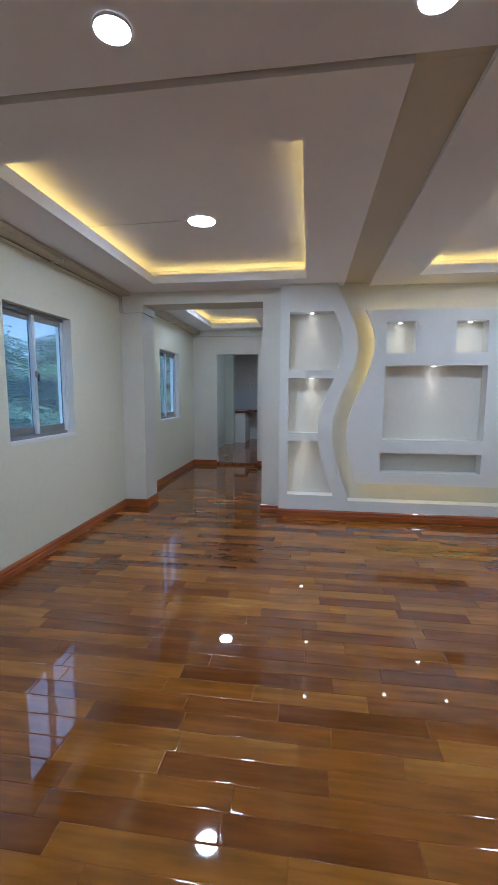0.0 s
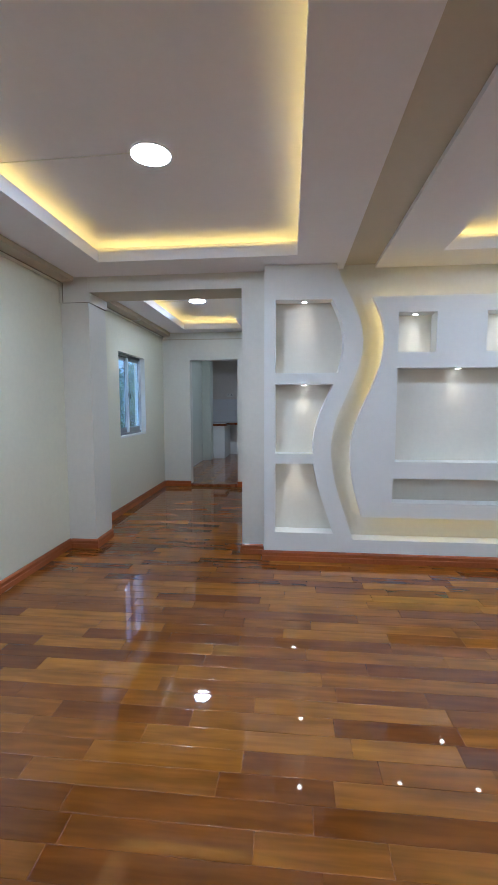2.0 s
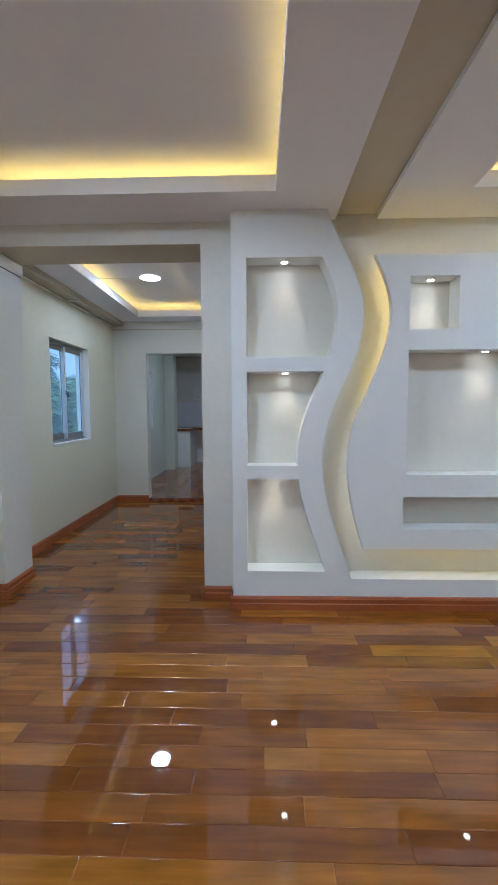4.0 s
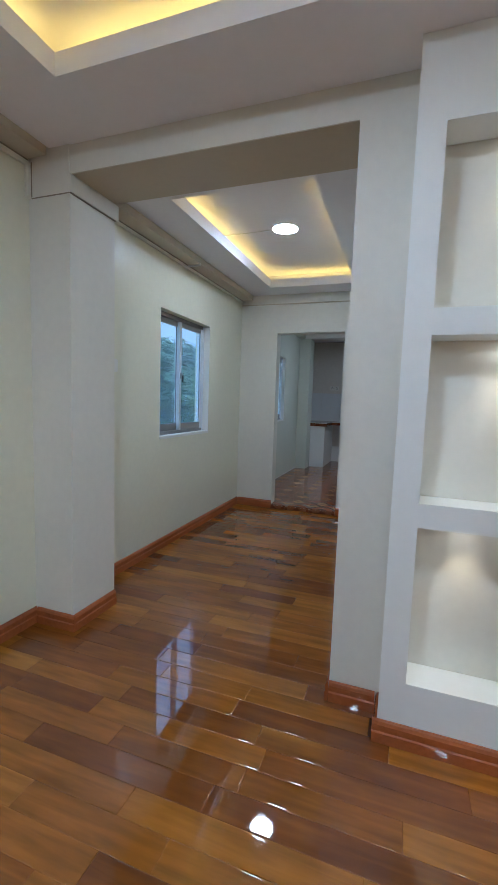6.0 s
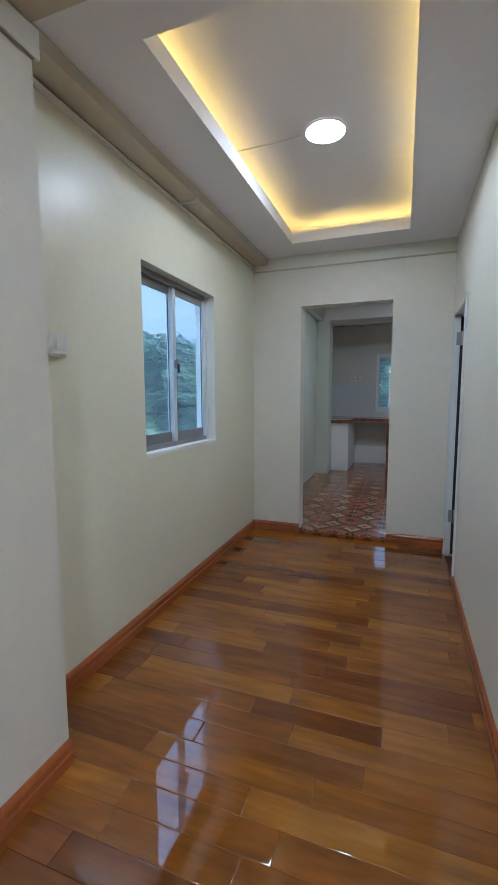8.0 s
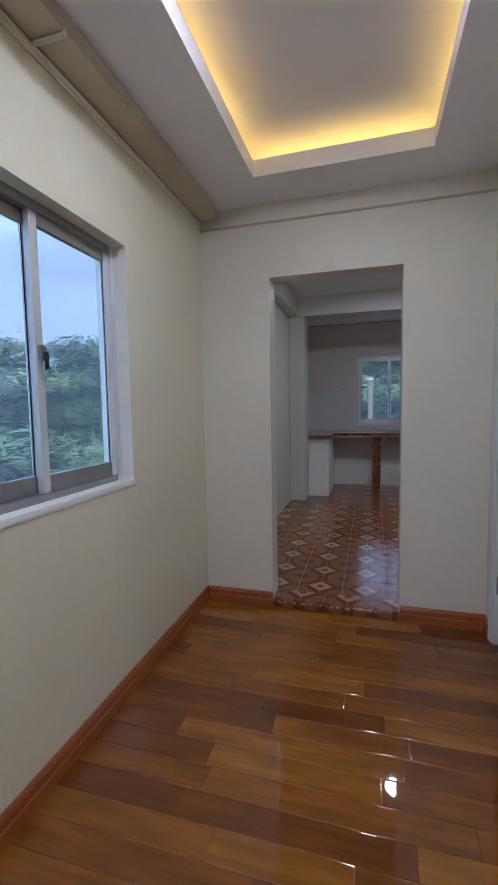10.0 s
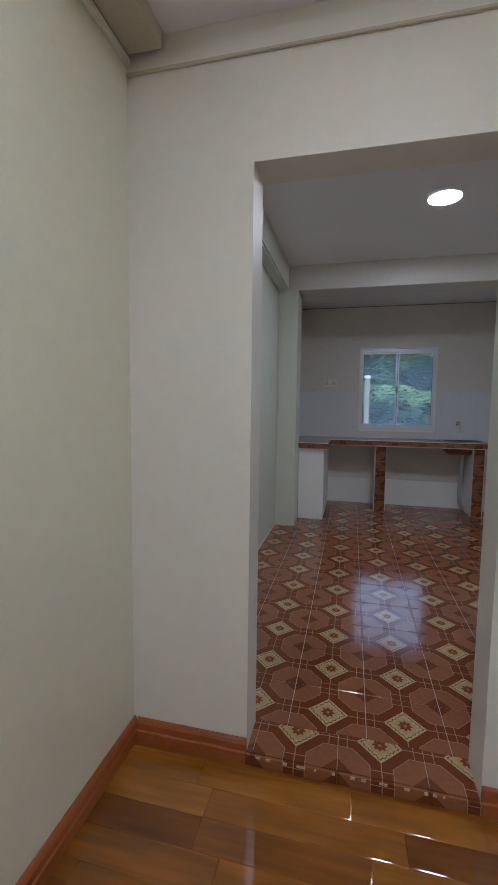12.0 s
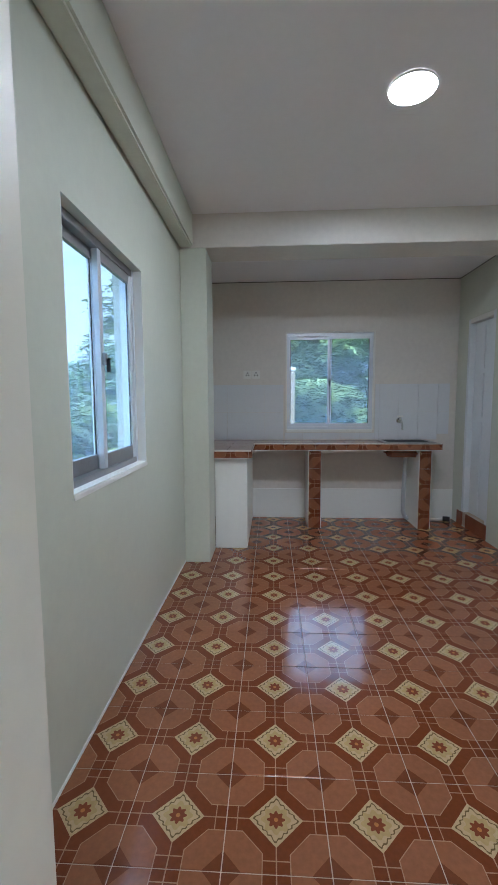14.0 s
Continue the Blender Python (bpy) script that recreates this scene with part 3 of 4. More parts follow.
led = thing("led_strip", "warm yellow light strip behind the television panel", "light strip")
yl = YP + 0.085
for sgn in (0, 1):
    # lower run is added fill that brightens the wavy channel
    for z0, z1, m in ((TV_B + 0.05, 1.35, CHANNEL_FILL), (1.36, TV_T - 0.06, STRIP_SOFT)):
        pts = [(s_right(z) + 0.045, yl, z) for z in steps(z0, z1, 30)]
        tube("strip", [(2 * XM - x if sgn else x, y, z) for x, y, z in pts], 0.004, m, led)
tube("strip", [(s_right(TV_T) + 0.05, yl, TV_T - 0.035), (2 * XM - s_right(TV_T) - 0.05, yl, TV_T - 0.035)], 0.004, STRIP_SOFT, led)
tube("strip", [(s_right(TV_B) + 0.06, yl, TV_B + 0.04), (2 * XM - s_right(TV_B) - 0.06, yl, TV_B + 0.04)], 0.004, STRIP_SOFT, led)


def niche_spot(x, z):
    ob = thing("niche_spotlight", "small round recessed spotlight, lit, in the niche top", "spotlight", pose(x, 4.755, z), group="niche spotlights")
    part("rim", cyl((0, 0, -0.006), (0, 0, -0.0005), 0.026, 0.028, 24), CHROME, ob)
    part("lens", cyl((0, 0, -0.008), (0, 0, -0.0065), 0.018, 0.020, 24), SPOTGLOW, ob, "glowing lens")
    li = bpy.data.lights.new("spot", "SPOT")
    li.energy, li.color, li.spot_size, li.spot_blend, li.shadow_soft_size = SPOT_POWER, (1.0, 0.80, 0.52), radians(80), 1.0, 0.02
    lo = new("spot_light", li)
    lo.matrix_world = look((x, 4.755, z - 0.012), (x, 4.775, z - 1))


for x, z in ((0.125, 2.241), (0.13, 1.544), (0.06, 0.859), (1.045, 2.12), (1.735, 2.12), (1.40, 1.672),
             (2 * XM - 0.125, 2.241), (2 * XM - 0.13, 1.544), (2 * XM - 0.06, 0.859)):
    niche_spot(x, z)


# ---------------------------------------------------------------- baseboards
def baseboard(x0, y0, x1, y1, nx, ny, h=0.09, z=0.0):
    """A moulded board along the wall from one point to the other; (nx, ny) points into the room."""
    prof = [(0.0, 0.0), (0.017, 0.0), (0.017, h * 0.45), (0.013, h * 0.52), (0.014, h * 0.80), (0.009, h * 0.93), (0.004, h), (0.0, h)]
    bm = bmesh.new()
    rows = []
    for x, y in ((x0, y0), (x1, y1)):
        rows.append([bm.verts.new((x + nx * (d + 0.001), y + ny * (d + 0.001), z + q)) for d, q in prof])
    k = len(prof)
    for i in range(k):
        bm.faces.new((rows[0][i], rows[0][(i + 1) % k], rows[1][(i + 1) % k], rows[1][i]))
    bm.faces.new(rows[0]), bm.faces.new(rows[1])
    bmesh.ops.recalc_face_normals(bm, faces=bm.faces[:])
    return part("baseboard", bm, BASE, None, "reddish-brown varnished wooden baseboard along the wall", "structure", "baseboard")


B = 0.018
baseboard(XL, YB, XL, Y1, 1, 0)
baseboard(XL + B, Y1, OPEN[0] + B, Y1, 0, -1)
baseboard(OPEN[0], Y1, OPEN[0], 5.18, 1, 0)
baseboard(XL, 5.19, XL, Y2, 1, 0)
baseboard(XL + B, Y2, DOORWAY[0], Y2, 0, -1)
baseboard(DOORWAY[1], Y2, XP, Y2, 0, -1)
baseboard(XP, Y1B, XP, PD[0] - 0.03, -1, 0)
baseboard(XP, PD[1] + 0.03, XP, Y2 - B, -1, 0)
baseboard(OPEN[1], Y1, XA - B, Y1, 0, -1)
baseboard(OPEN[1], Y1 - B, OPEN[1], Y1B, -1, 0)
baseboard(XA, YP - 0.002, XA, Y1, -1, 0)
baseboard(XA - B, YP, 2 * XM - XA, YP, 0, -1)
baseboard(XR, YB, XR, Y1, -1, 0)
baseboard(XL, YB, XR, YB, 0, 1)


# ---------------------------------------------------------------- windows
def window(name, m, w, h, label, depth=0.032, trim=False, rail=None, slim=1.0):
    """Sliding aluminium window; local x across, y outwards from the wall's face, z up from the sill."""
    ob = thing(name, label, "window", m, kind="structure")
    y0, y1 = depth, depth + 0.07
    rail = rail or ALU_DARK
    fr = thing("window_frame", "", "")
    fr.parent = ob
    f, st = 0.028 * slim, 0.036 * slim
    for a in ((0.001, 0.001, f, h - 0.001), (w - f, 0.001, w - 0.001, h - 0.001)):
        part("jamb", box(a[0], y0, a[1], a[2], y1, a[3]), ALU, fr, bevel=0.002)
    part("rail", box(f, y0, 0.001, w - f, y1, 0.03), rail, fr, bevel=0.002)
    part("rail", box(f, y0, h - 0.035, w - f, y1, h - 0.001), rail, fr, bevel=0.002)
    half = w / 2
    for k, (a, b, yy) in enumerate(((f + 0.001, half + 0.022, y0 + 0.036), (half - 0.022, w - f - 0.001, y0 + 0.006))):
        sa = part("sash", box(a, yy, 0.031, a + st, yy + 0.024, h - 0.036), ALU, ob, "sliding aluminium sash")
        part("stile", box(b - st, yy, 0.031, b, yy + 0.024, h - 0.036), ALU, sa)
        part("bottom_rail", box(a + st + 0.001, yy + 0.001, 0.031, b - st - 0.001, yy + 0.023, 0.031 + 0.064 * slim), rail, sa)
        part("top_rail", box(a + st + 0.001, yy + 0.001, h - 0.036 - 0.042 * slim, b - st - 0.001, yy + 0.023, h - 0.036), rail, sa)
        part("seal", box(a + st + 0.0005, yy + 0.008, 0.0315 + 0.064 * slim, a + st + 0.005, yy + 0.016, h - 0.037 - 0.042 * slim), RUBBER, sa)
        part("seal", box(b - st - 0.005, yy + 0.008, 0.0315 + 0.064 * slim, b - st - 0.0005, yy + 0.016, h - 0.037 - 0.042 * slim), RUBBER, sa)
        gl = part("pane", box(a + st + 0.0052, yy + 0.010, 0.0315 + 0.064 * slim, b - st - 0.0052, yy + 0.014, h - 0.0365 - 0.042 * slim), GLASS, ob, "clear glass pane")
        gl.visible_shadow = False
    la = part("latch", box(half - 0.014, y0 - 0.012, h * 0.48, half + 0.012, y0 + 0.005, h * 0.48 + 0.055), ALU_DARK, ob, "small metal latch", bevel=0.003)
    part("lever", box(half - 0.006, y0 - 0.026, h * 0.48 - 0.03, half + 0.006, y0 - 0.0125, h * 0.48 + 0.03), RUBBER, la, bevel=0.002)
    part("window_sill", box(0.0, -0.005, -0.020, w, -0.001, 0.0), WHITE_WALL, ob, "white painted sill edge", bevel=0.0015)
    part("window_sill", box(0.001, -0.0005, 0.0, w - 0.001, y0 - 0.0005, 0.004), WHITE_WALL, ob, "white painted sill")
    part("reveal", box(w - 0.004, 0.0, 0.0045, w - 0.0005, y0 - 0.0005, h - 0.001), WHITE_WALL, ob, "white painted reveal")
    part("reveal", box(0.0005, 0.0, 0.0045, 0.004, y0 - 0.0005, h - 0.001), WHITE_WALL, ob, "white painted reveal")
    if trim:
        for a in ((-0.012, 0.0, 0.0, h), (w, 0.0, w + 0.012, h), (-0.012, h, w + 0.012, h + 0.012)):
            part("trim", box(a[0], -0.012, a[1], a[2], -0.001, a[3]), PLASTIC, ob)
    return ob


window("window_1", pose(XL, W1[0], W1[2], 0, 0, 90), W1[1] - W1[0], W1[3] - W1[2], "sliding aluminium window with two closed panes", depth=0.064)
window("window_2", pose(XL, W2[0], W2[2], 0, 0, 90), W2[1] - W2[0], W2[3] - W2[2], "sliding aluminium window with two closed panes", depth=0.064)
window("window_3", pose(XKL, W3[0], W3[2], 0, 0, 90), W3[1] - W3[0], W3[3] - W3[2], "sliding aluminium kitchen window with two closed panes", depth=0.045)
window("window_4", pose(W4[0], YK, W4[2]), W4[1] - W4[0], W4[3] - W4[2], "sliding aluminium window above the kitchen counter", depth=0.012, trim=True, rail=ALU, slim=0.62)

# ---------------------------------------------------------------- kitchen counter
ZC = 0.905             # worktop
ZU = ZC - 0.066


def cut_tile(x0, x1, y0, y1, thick=0.010):
    """A piece of the patterned tile, lying in x, y with its printed face at z = 0."""
    g, e = 0.0012, 0.001
    x0, x1, y0, y1 = x0 + g, x1 - g, y0 + g, y1 - g
    v = [(x0, y0, -thick), (x1, y0, -thick), (x1, y1, -thick), (x0, y1, -thick), (x0, y0, -e), (x1, y0, -e), (x1, y1, -e), (x0, y1, -e),
         (x0 + e, y0 + e, 0), (x1 - e, y0 + e, 0), (x1 - e, y1 - e, 0), (x0 + e, y1 - e, 0)]
    f = [(0, 1, 5, 4), (1, 2, 6, 5), (2, 3, 7, 6), (3, 0, 4, 7), (4, 5, 9, 8), (5, 6, 10, 9), (6, 7, 11, 10), (7, 4, 8, 11), (8, 9, 10, 11), (3, 2, 1, 0)]
    me = bpy.data.meshes.new("tile")
    me.from_pydata(v, [], f)
    return me


def face_tiles(parent, x0, x1, m, y0, y1, step=0.302):
    """Cut pieces in a row, from x0 to x1 in the row's own frame m; y0, y1: the cut across the print."""
    x = x0
    while x < x1 - 0.01:
        w = min(step, x1 - x)
        ob = link("tile", cut_tile(-step / 2, -step / 2 + w, y0, y1), TILES, parent)
        ob.matrix_basis = m @ Matrix.Translation((x + step / 2, -y0, 0))
        x += step


def facing_front(x, y, z):
    return pose(x, y, z, 90, 0, 0)


wt = thing("worktop", "brown patterned tiled kitchen worktop with white joints, bent round the corner", "worktop")
YW, YW2, XW, XE = 11.79, 11.18, -1.545, 0.27
part("slab", box(XW, YW, ZU, XE, YK - 0.003, ZC - 0.010), GROUT, wt)
part("slab", box(XKL + 0.002, YW2, ZU, XW - 0.001, YK - 0.003, ZC - 0.010), GROUT, wt)
for k, (a, b, yf) in enumerate(((XW, XE, YW), (XKL + 0.19, XW, YW2))):
    face_tiles(wt, a, b, facing_front(0, yf - 0.010, ZU + 0.003), 0.075, 0.133)
    part("white_joint", box(a, yf - 0.009, ZU - 0.006, b, yf + 0.006, ZU + 0.002), PLASTIC, wt)
    part("white_joint", box(a, yf - 0.0105, ZC - 0.006, b, yf + 0.002, ZC + 0.001), PLASTIC, wt)
face_tiles(wt, 0.0, YW - YW2, pose(XW + 0.010, YW2, ZU + 0.003, 90, 0, 90), 0.075, 0.133)
face_tiles(wt, 0.0, YK - YW - 0.005, pose(XE + 0.010, YW, ZU + 0.003, 90, 0, 90), 0.075, 0.133)
for a, b, yf in ((XW, XE, YW), (XKL + 0.003, XW, YW2)):
    y = yf + 0.004
    while y < YK - 0.03:
        h = min(0.302, YK - 0.004 - y)
        face_tiles(wt, a, b, pose(0, y, ZC), -0.151, -0.151 + h)
        y += 0.302


def leg(x0, x1):
    ob = thing("masonry_pier", "masonry pier under the worktop, white sides and brown tiled front", "pier", pose(x0, 11.83, ZKF))
    w, h = x1 - x0, ZU - 0.007 - ZKF
    part("body", box(0, 0.010, 0, w, YK - 11.83 - 0.002, h), WHITE_WALL, ob)
    x = 0.0
    while x < h - 0.01:
        b = min(0.302, h - x)
        t = link("tile", cut_tile(0.058, 0.058 + w - 0.012, -0.151, -0.151 + b), TILES, ob)
        t.matrix_basis = facing_front(0.006 - 0.058, 0.0, x + 0.151)
        x += 0.302
    part("edge_strip", box(-0.001, -0.001, 0, 0.006, 0.012, h), PLASTIC, ob, "white edge strip")
    part("edge_strip", box(w - 0.006, -0.001, 0, w + 0.001, 0.012, h), PLASTIC, ob, "white edge strip")


leg(-1.008, -0.876)
leg(0.075, 0.20)
blk = thing("counter_block", "white plastered masonry block carrying the end of the worktop", "counter block")
part("body", box(-1.859, 11.205, ZKF, -1.582, YK - 0.004, ZU - 0.007), WHITE_WALL, blk, bevel=0.004)
part("dado", box(-1.586, YK - 0.010, ZKF, XKR - 0.001, YK - 0.001, 0.37), WHITE_WALL, None, "white painted low band along the kitchen wall", "structure", "trim")

# sink, pipe and tap
sk = thing("sink", "dull steel sink let into the brown worktop", "sink", pose(-0.02, 12.0, ZC))
bm = box(-0.24, -0.17, 0.001, 0.24, 0.15, 0.008)
part("rim", bm, STEEL, sk, bevel=0.002)
part("bowl_edge", box(-0.20, -0.13, 0.0085, 0.20, 0.11, 0.011), RUBBER, sk, "dark bowl")
bm = box(-0.19, -0.12, -0.15, 0.17, 0.10, -0.070)
part("bowl", bm, BROWN_TILE, sk, "brown stained underside of the bowl", bevel=0.03)
pp = thing("drain_pipe", "grey plastic drain pipe hanging below the sink", "pipe")
tube("pipe", [(0.0, 12.0, 0.756), (0.0, 12.02, 0.62), (0.0, 12.06, 0.30), (0.012, 12.09, 0.16), (0.04, 12.11, 0.09), (0.085, 12.12, ZKF + 0.026)], 0.022, mat("grey_plastic", (0.5, 0.52, 0.52), 0.4), pp)
part("collar", cyl((0, 12.0, 0.74), (0, 12.0, 0.768), 0.032), PLASTIC, pp)
tp = thing("tap", "white and chrome wall tap above the sink", "tap", pose(-0.02, YK - 0.008, 1.08))
part("flange", cyl((0, 0, 0.03), (0, -0.012, 0.03), 0.028), CHROME, tp, smooth=False)
tube("spout", [(0, -0.012, 0.03), (0, -0.06, 0.03), (0, -0.10, 0.02), (0, -0.125, -0.02), (0, -0.13, -0.06)], 0.010, CHROME, tp)
part("valve", cyl((0, -0.05, 0.03), (0, -0.05, 0.07), 0.012), CHROME, tp)
part("handle", box(-0.03, -0.06, 0.07, 0.03, -0.04, 0.085), PLASTIC, tp, "white lever", bevel=0.004)
hose = thing("hose_stub", "short dark pipe end lying on the floor by the wall", "pipe")
tube("pipe", [(0.24, 12.12, ZKF + 0.02), (0.36, 12.10, ZKF + 0.02), (0.44, 12.12, ZKF + 0.024)], 0.017, PLASTIC, hose)
part("cap", cyl((0.44, 12.12, ZKF + 0.026), (0.50, 12.09, ZKF + 0.03), 0.026), RUBBER, hose, "black end")


def socket(m, gangs, label):
    ob = thing("wall_socket", label, "socket", m)
    for k in range(gangs):
        x = k * 0.092
        p = part("plate", box(x, -0.012, 0, x + 0.086, -0.0005, 0.086), PLASTIC, ob, bevel=0.004)
        for hx, hz, w, h in ((0.043, 0.060, 0.009, 0.005), (0.030, 0.034, 0.005, 0.009), (0.056, 0.034, 0.005, 0.009)):
            part("slot", box(x + hx - w, -0.0135, hz - h, x + hx + w, -0.0122, hz + h), RUBBER, p)
        part("rocker", box(x + 0.066, -0.016, 0.052, x + 0.079, -0.0122, 0.074), PLASTIC, p, bevel=0.002)
    return ob


socket(pose(-1.675, YK, 1.565), 2, "white double wall socket above the tiled splashback")
sw = thing("switch_box", "white plastic double switch box on the passage wall", "switch", pose(XL, 5.37, 1.462))
part("case", box(0.0005, 0, 0, 0.032, 0.155, 0.088), PLASTIC, sw, bevel=0.006)
for y in (0.02, 0.085):
    part("rocker", box(0.0325, y, 0.022, 0.037, y + 0.05, 0.066), PLASTIC, sw, bevel=0.002)

# splashback tiles on the kitchen wall
KBACK = bpy.data.objects["wall_kitchen_back"]
SB_W, SB_H, SB_X1 = 0.203, 0.297, 0.50
made = {}
x = XKL + 0.004
while x < SB_X1 - 0.02:
    x1 = min(x + SB_W, SB_X1)
    for z0, z1 in ((ZC + 0.002, ZC + SB_H), (ZC + SB_H, ZC + 2 * SB_H)):
        if x >= XE - 0.02 and z0 < 1.0:
            z0 = 0.968
        cells = [(x, x1, z0, z1)]
        if x1 > W4[0] - 0.022 and x < W4[1] + 0.022:
            cells = [(x, min(x1, W4[0] - 0.022), z0, z1), (max(x, W4[1] + 0.022), x1, z0, z1)]
            if z0 < 0.94:
                cells.append((max(x, W4[0] - 0.022), min(x1, W4[1] + 0.022), z0, W4[2] - 0.03))
        for a, b, c, d in cells:
            if b - a < 0.012 or d - c < 0.012:
                continue
            key = (round(b - a, 3), round(d - c, 3))
            if key not in made:
                bm = box(0.0012, -0.007, 0.0012, b - a - 0.0012, -0.0005, d - c - 0.0012)
                me = bpy.data.meshes.new("wall_tile")
                bm.to_mesh(me)
                bm.free()
                me.materials.append(WHITE_TILE)
                made[key] = me
            ob = new("wall_tile", made[key])
            ob.parent, ob.location = KBACK, (a, YK, c)
    x += SB_W
# dark strips on the walls stand in for the shadowed gap
part("ceiling_gap", box(XKL + 0.002, YK - 0.004, 2.566, XKR - 0.002, YK - 0.0005, 2.572), DARK_GAP, None, "dark strip in place of the shadowed gap below the kitchen ceiling board", "structure", "trim")
part("ceiling_gap", box(XKR - 0.004, 11.2, 2.566, XKR - 0.0005, YK - 0.005, 2.572), DARK_GAP, None, "dark strip in place of the shadowed gap below the kitchen ceiling board", "structure", "trim")

# ---------------------------------------------------------------- kitchen side door with its step
kd = thing("door_1", "white painted panelled door, closed, above a brown tiled step", "door", pose(XKR, KD[0], ZKF), kind="structure")
DW, DH = KD[1] - KD[0], KD[3] - ZKF
SILL = 0.14
part("frame_post", box(0.0, DW - 0.045, SILL, 0.09, DW - 0.001, DH - 0.001), DOOR_PAINT, kd, bevel=0.003)
part("frame_post", box(0.0, 0.001, SILL, 0.09, 0.045, DH - 0.001), DOOR_PAINT, kd, bevel=0.003)
part("frame_head", box(0.0, 0.046, DH - 0.045, 0.09, DW - 0.046, DH - 0.001), PLASTIC, kd, bevel=0.003)
part("leaf", box(0.055, 0.048, SILL + 0.004, 0.085, DW - 0.048, DH - 0.048), DOOR_PAINT, kd)
ym = DW / 2
for z0, z1 in ((SILL + 0.04, 0.62), (0.66, 1.07), (1.11, 1.53), (1.57, DH - 0.09)):
    for y0, y1 in ((0.075, ym - 0.012), (ym + 0.012, DW - 0.075)):
        part("panel", box(0.045, y0, z0, 0.0545, y1, z1), DOOR_PAINT, kd, bevel=0.004)
part("step", box(0.003, 0.0, 0.0, 0.15, DW, SILL - 0.001), GROUT, kd)
y = 0.002
while y < DW - 0.02:
    w = min(0.2, DW - y)
    t = link("tile", cut_tile(-0.1, -0.1 + w, -0.151, -0.151 + SILL), BROWN_TILE, kd)
    t.matrix_basis = pose(-0.0075, y + w - 0.1 if w == 0.2 else y + 0.1, 0.151, 90, 0, -90)
    y += 0.2

# ---------------------------------------------------------------- passage side door
pd = thing("door_2", "white door standing nearly closed in a white frame with steel hinges", "door", pose(XP, PD[0], 0), kind="structure")
PW_, PH = PD[1] - PD[0], PD[2]
for a in ((-0.012, -0.035, 0.0, 0.012), (-0.012, PW_ - 0.012, 0.0, PW_ + 0.035)):
    part("casing", box(a[0], a[1], 0, a[2], a[3], PH + 0.03), DOOR_PAINT, pd, bevel=0.003)
part("casing", box(-0.012, 0.013, PH - 0.012, 0.0, PW_ - 0.013, PH + 0.03), DOOR_PAINT, pd, bevel=0.003)
part("leaf", box(0.075, 0.02, 0.012, 0.11, PW_ - 0.004, PH - 0.014), DOOR_PAINT, pd)
part("stop", box(0.0, PW_ - 0.02, 0.0, 0.036, PW_ - 0.001, PH - 0.013), DOOR_PAINT, pd)
# black filler stands in for the darkness of the open gap
part("gap", box(0.0365, PW_ - 0.0195, 0.012, 0.0745, PW_ - 0.005, PH - 0.014), RUBBER, pd)
for z in (0.28, 1.68):
    hg = part("hinge", box(0.010, PW_ - 0.026, z, 0.044, PW_ - 0.0203, z + 0.10), ALU_DARK, pd, "steel hinge", bevel=0.002)
    part("knuckle", cyl((0.046, PW_ - 0.032, z - 0.004), (0.046, PW_ - 0.032, z + 0.104), 0.007), CHROME, hg)

# ---------------------------------------------------------------- cable trunking, ceiling clips, seams
tr = thing("cable_trunking", "short cream upright cable trunking in the corner by the pillar", "trunking")
zt = 2.30
part("upright", box(XL + 0.001, Y1 - 0.032, zt - 0.006, XL + 0.022, Y1 - 0.0025, 2.452), TRUNK, tr, bevel=0.003)
tw = thing("cable_trunking", "thin cream cable trunking along the top of the wall", "trunking")
part("run", box(XL + 0.001, YB + 0.01, 2.4525, XL + 0.022, Y1 - 0.0025, 2.4755), TRUNK, tw, bevel=0.004)
tw = thing("cable_trunking", "thin cream cable trunking along the top of the passage wall", "trunking")
part("run", box(XL + 0.001, 5.204, 2.446, XL + 0.022, Y2 - 0.011, 2.4695), TRUNK, tw, bevel=0.004)
# solid dark strips draw the shadow along trunking and pillar top
for y0, y1, z in ((YB + 0.01, Y1 - 0.0225, 2.484), (5.204, Y2 - 0.019, 2.478)):
    part("joint", box(XL + 0.001, y0, z - 0.008, XL + 0.018, y1, z - 0.0005), JOINT_SHADE, None, "painted shadow line between the trunking and the ceiling strip", "structure", "trim")
part("joint", box(XL + 0.0225, Y1 - 0.009, zt + 0.004, XL + 0.029, Y1 - 0.0075, 2.474), JOINT_SHADE, None, "painted shadow line beside the upright trunking", "structure", "trim")
part("joint", box(XL + 0.0225, Y1 - 0.006, zt - 0.003, OPEN[0] + 0.001, Y1 - 0.0025, zt + 0.0015), JOINT_SHADE, None, "painted shadow line below the pillar top", "structure", "trim")
part("joint", box(OPEN[0] + 0.0005, Y1 - 0.002, zt - 0.003, OPEN[0] + 0.010, 5.18, zt + 0.0015), JOINT_SHADE, None, "painted shadow line below the pillar top", "structure", "trim")
part("pillar_cap", box(XL + 0.030, Y1 - 0.0075, zt + 0.002, OPEN[0] + 0.0004, Y1 - 0.0025, ZS - 0.001), PALE_WALL, None, "cream plaster band round the pillar top", "structure", "trim")
part("pillar_cap", box(OPEN[0] + 0.0005, Y1 - 0.0075, zt + 0.002, OPEN[0] + 0.014, 5.20, 2.3855), PALE_WALL, None, "cream plaster band round the pillar top", "structure", "trim", bevel=0.002)
part("groove", box(XL + 0.003, Y2 - 0.010, 2.418, XP - 0.003, Y2 - 0.0008, 2.430), TAN, None, "thin raised plaster line across the wall above the doorway", "structure", "trim", bevel=0.002)
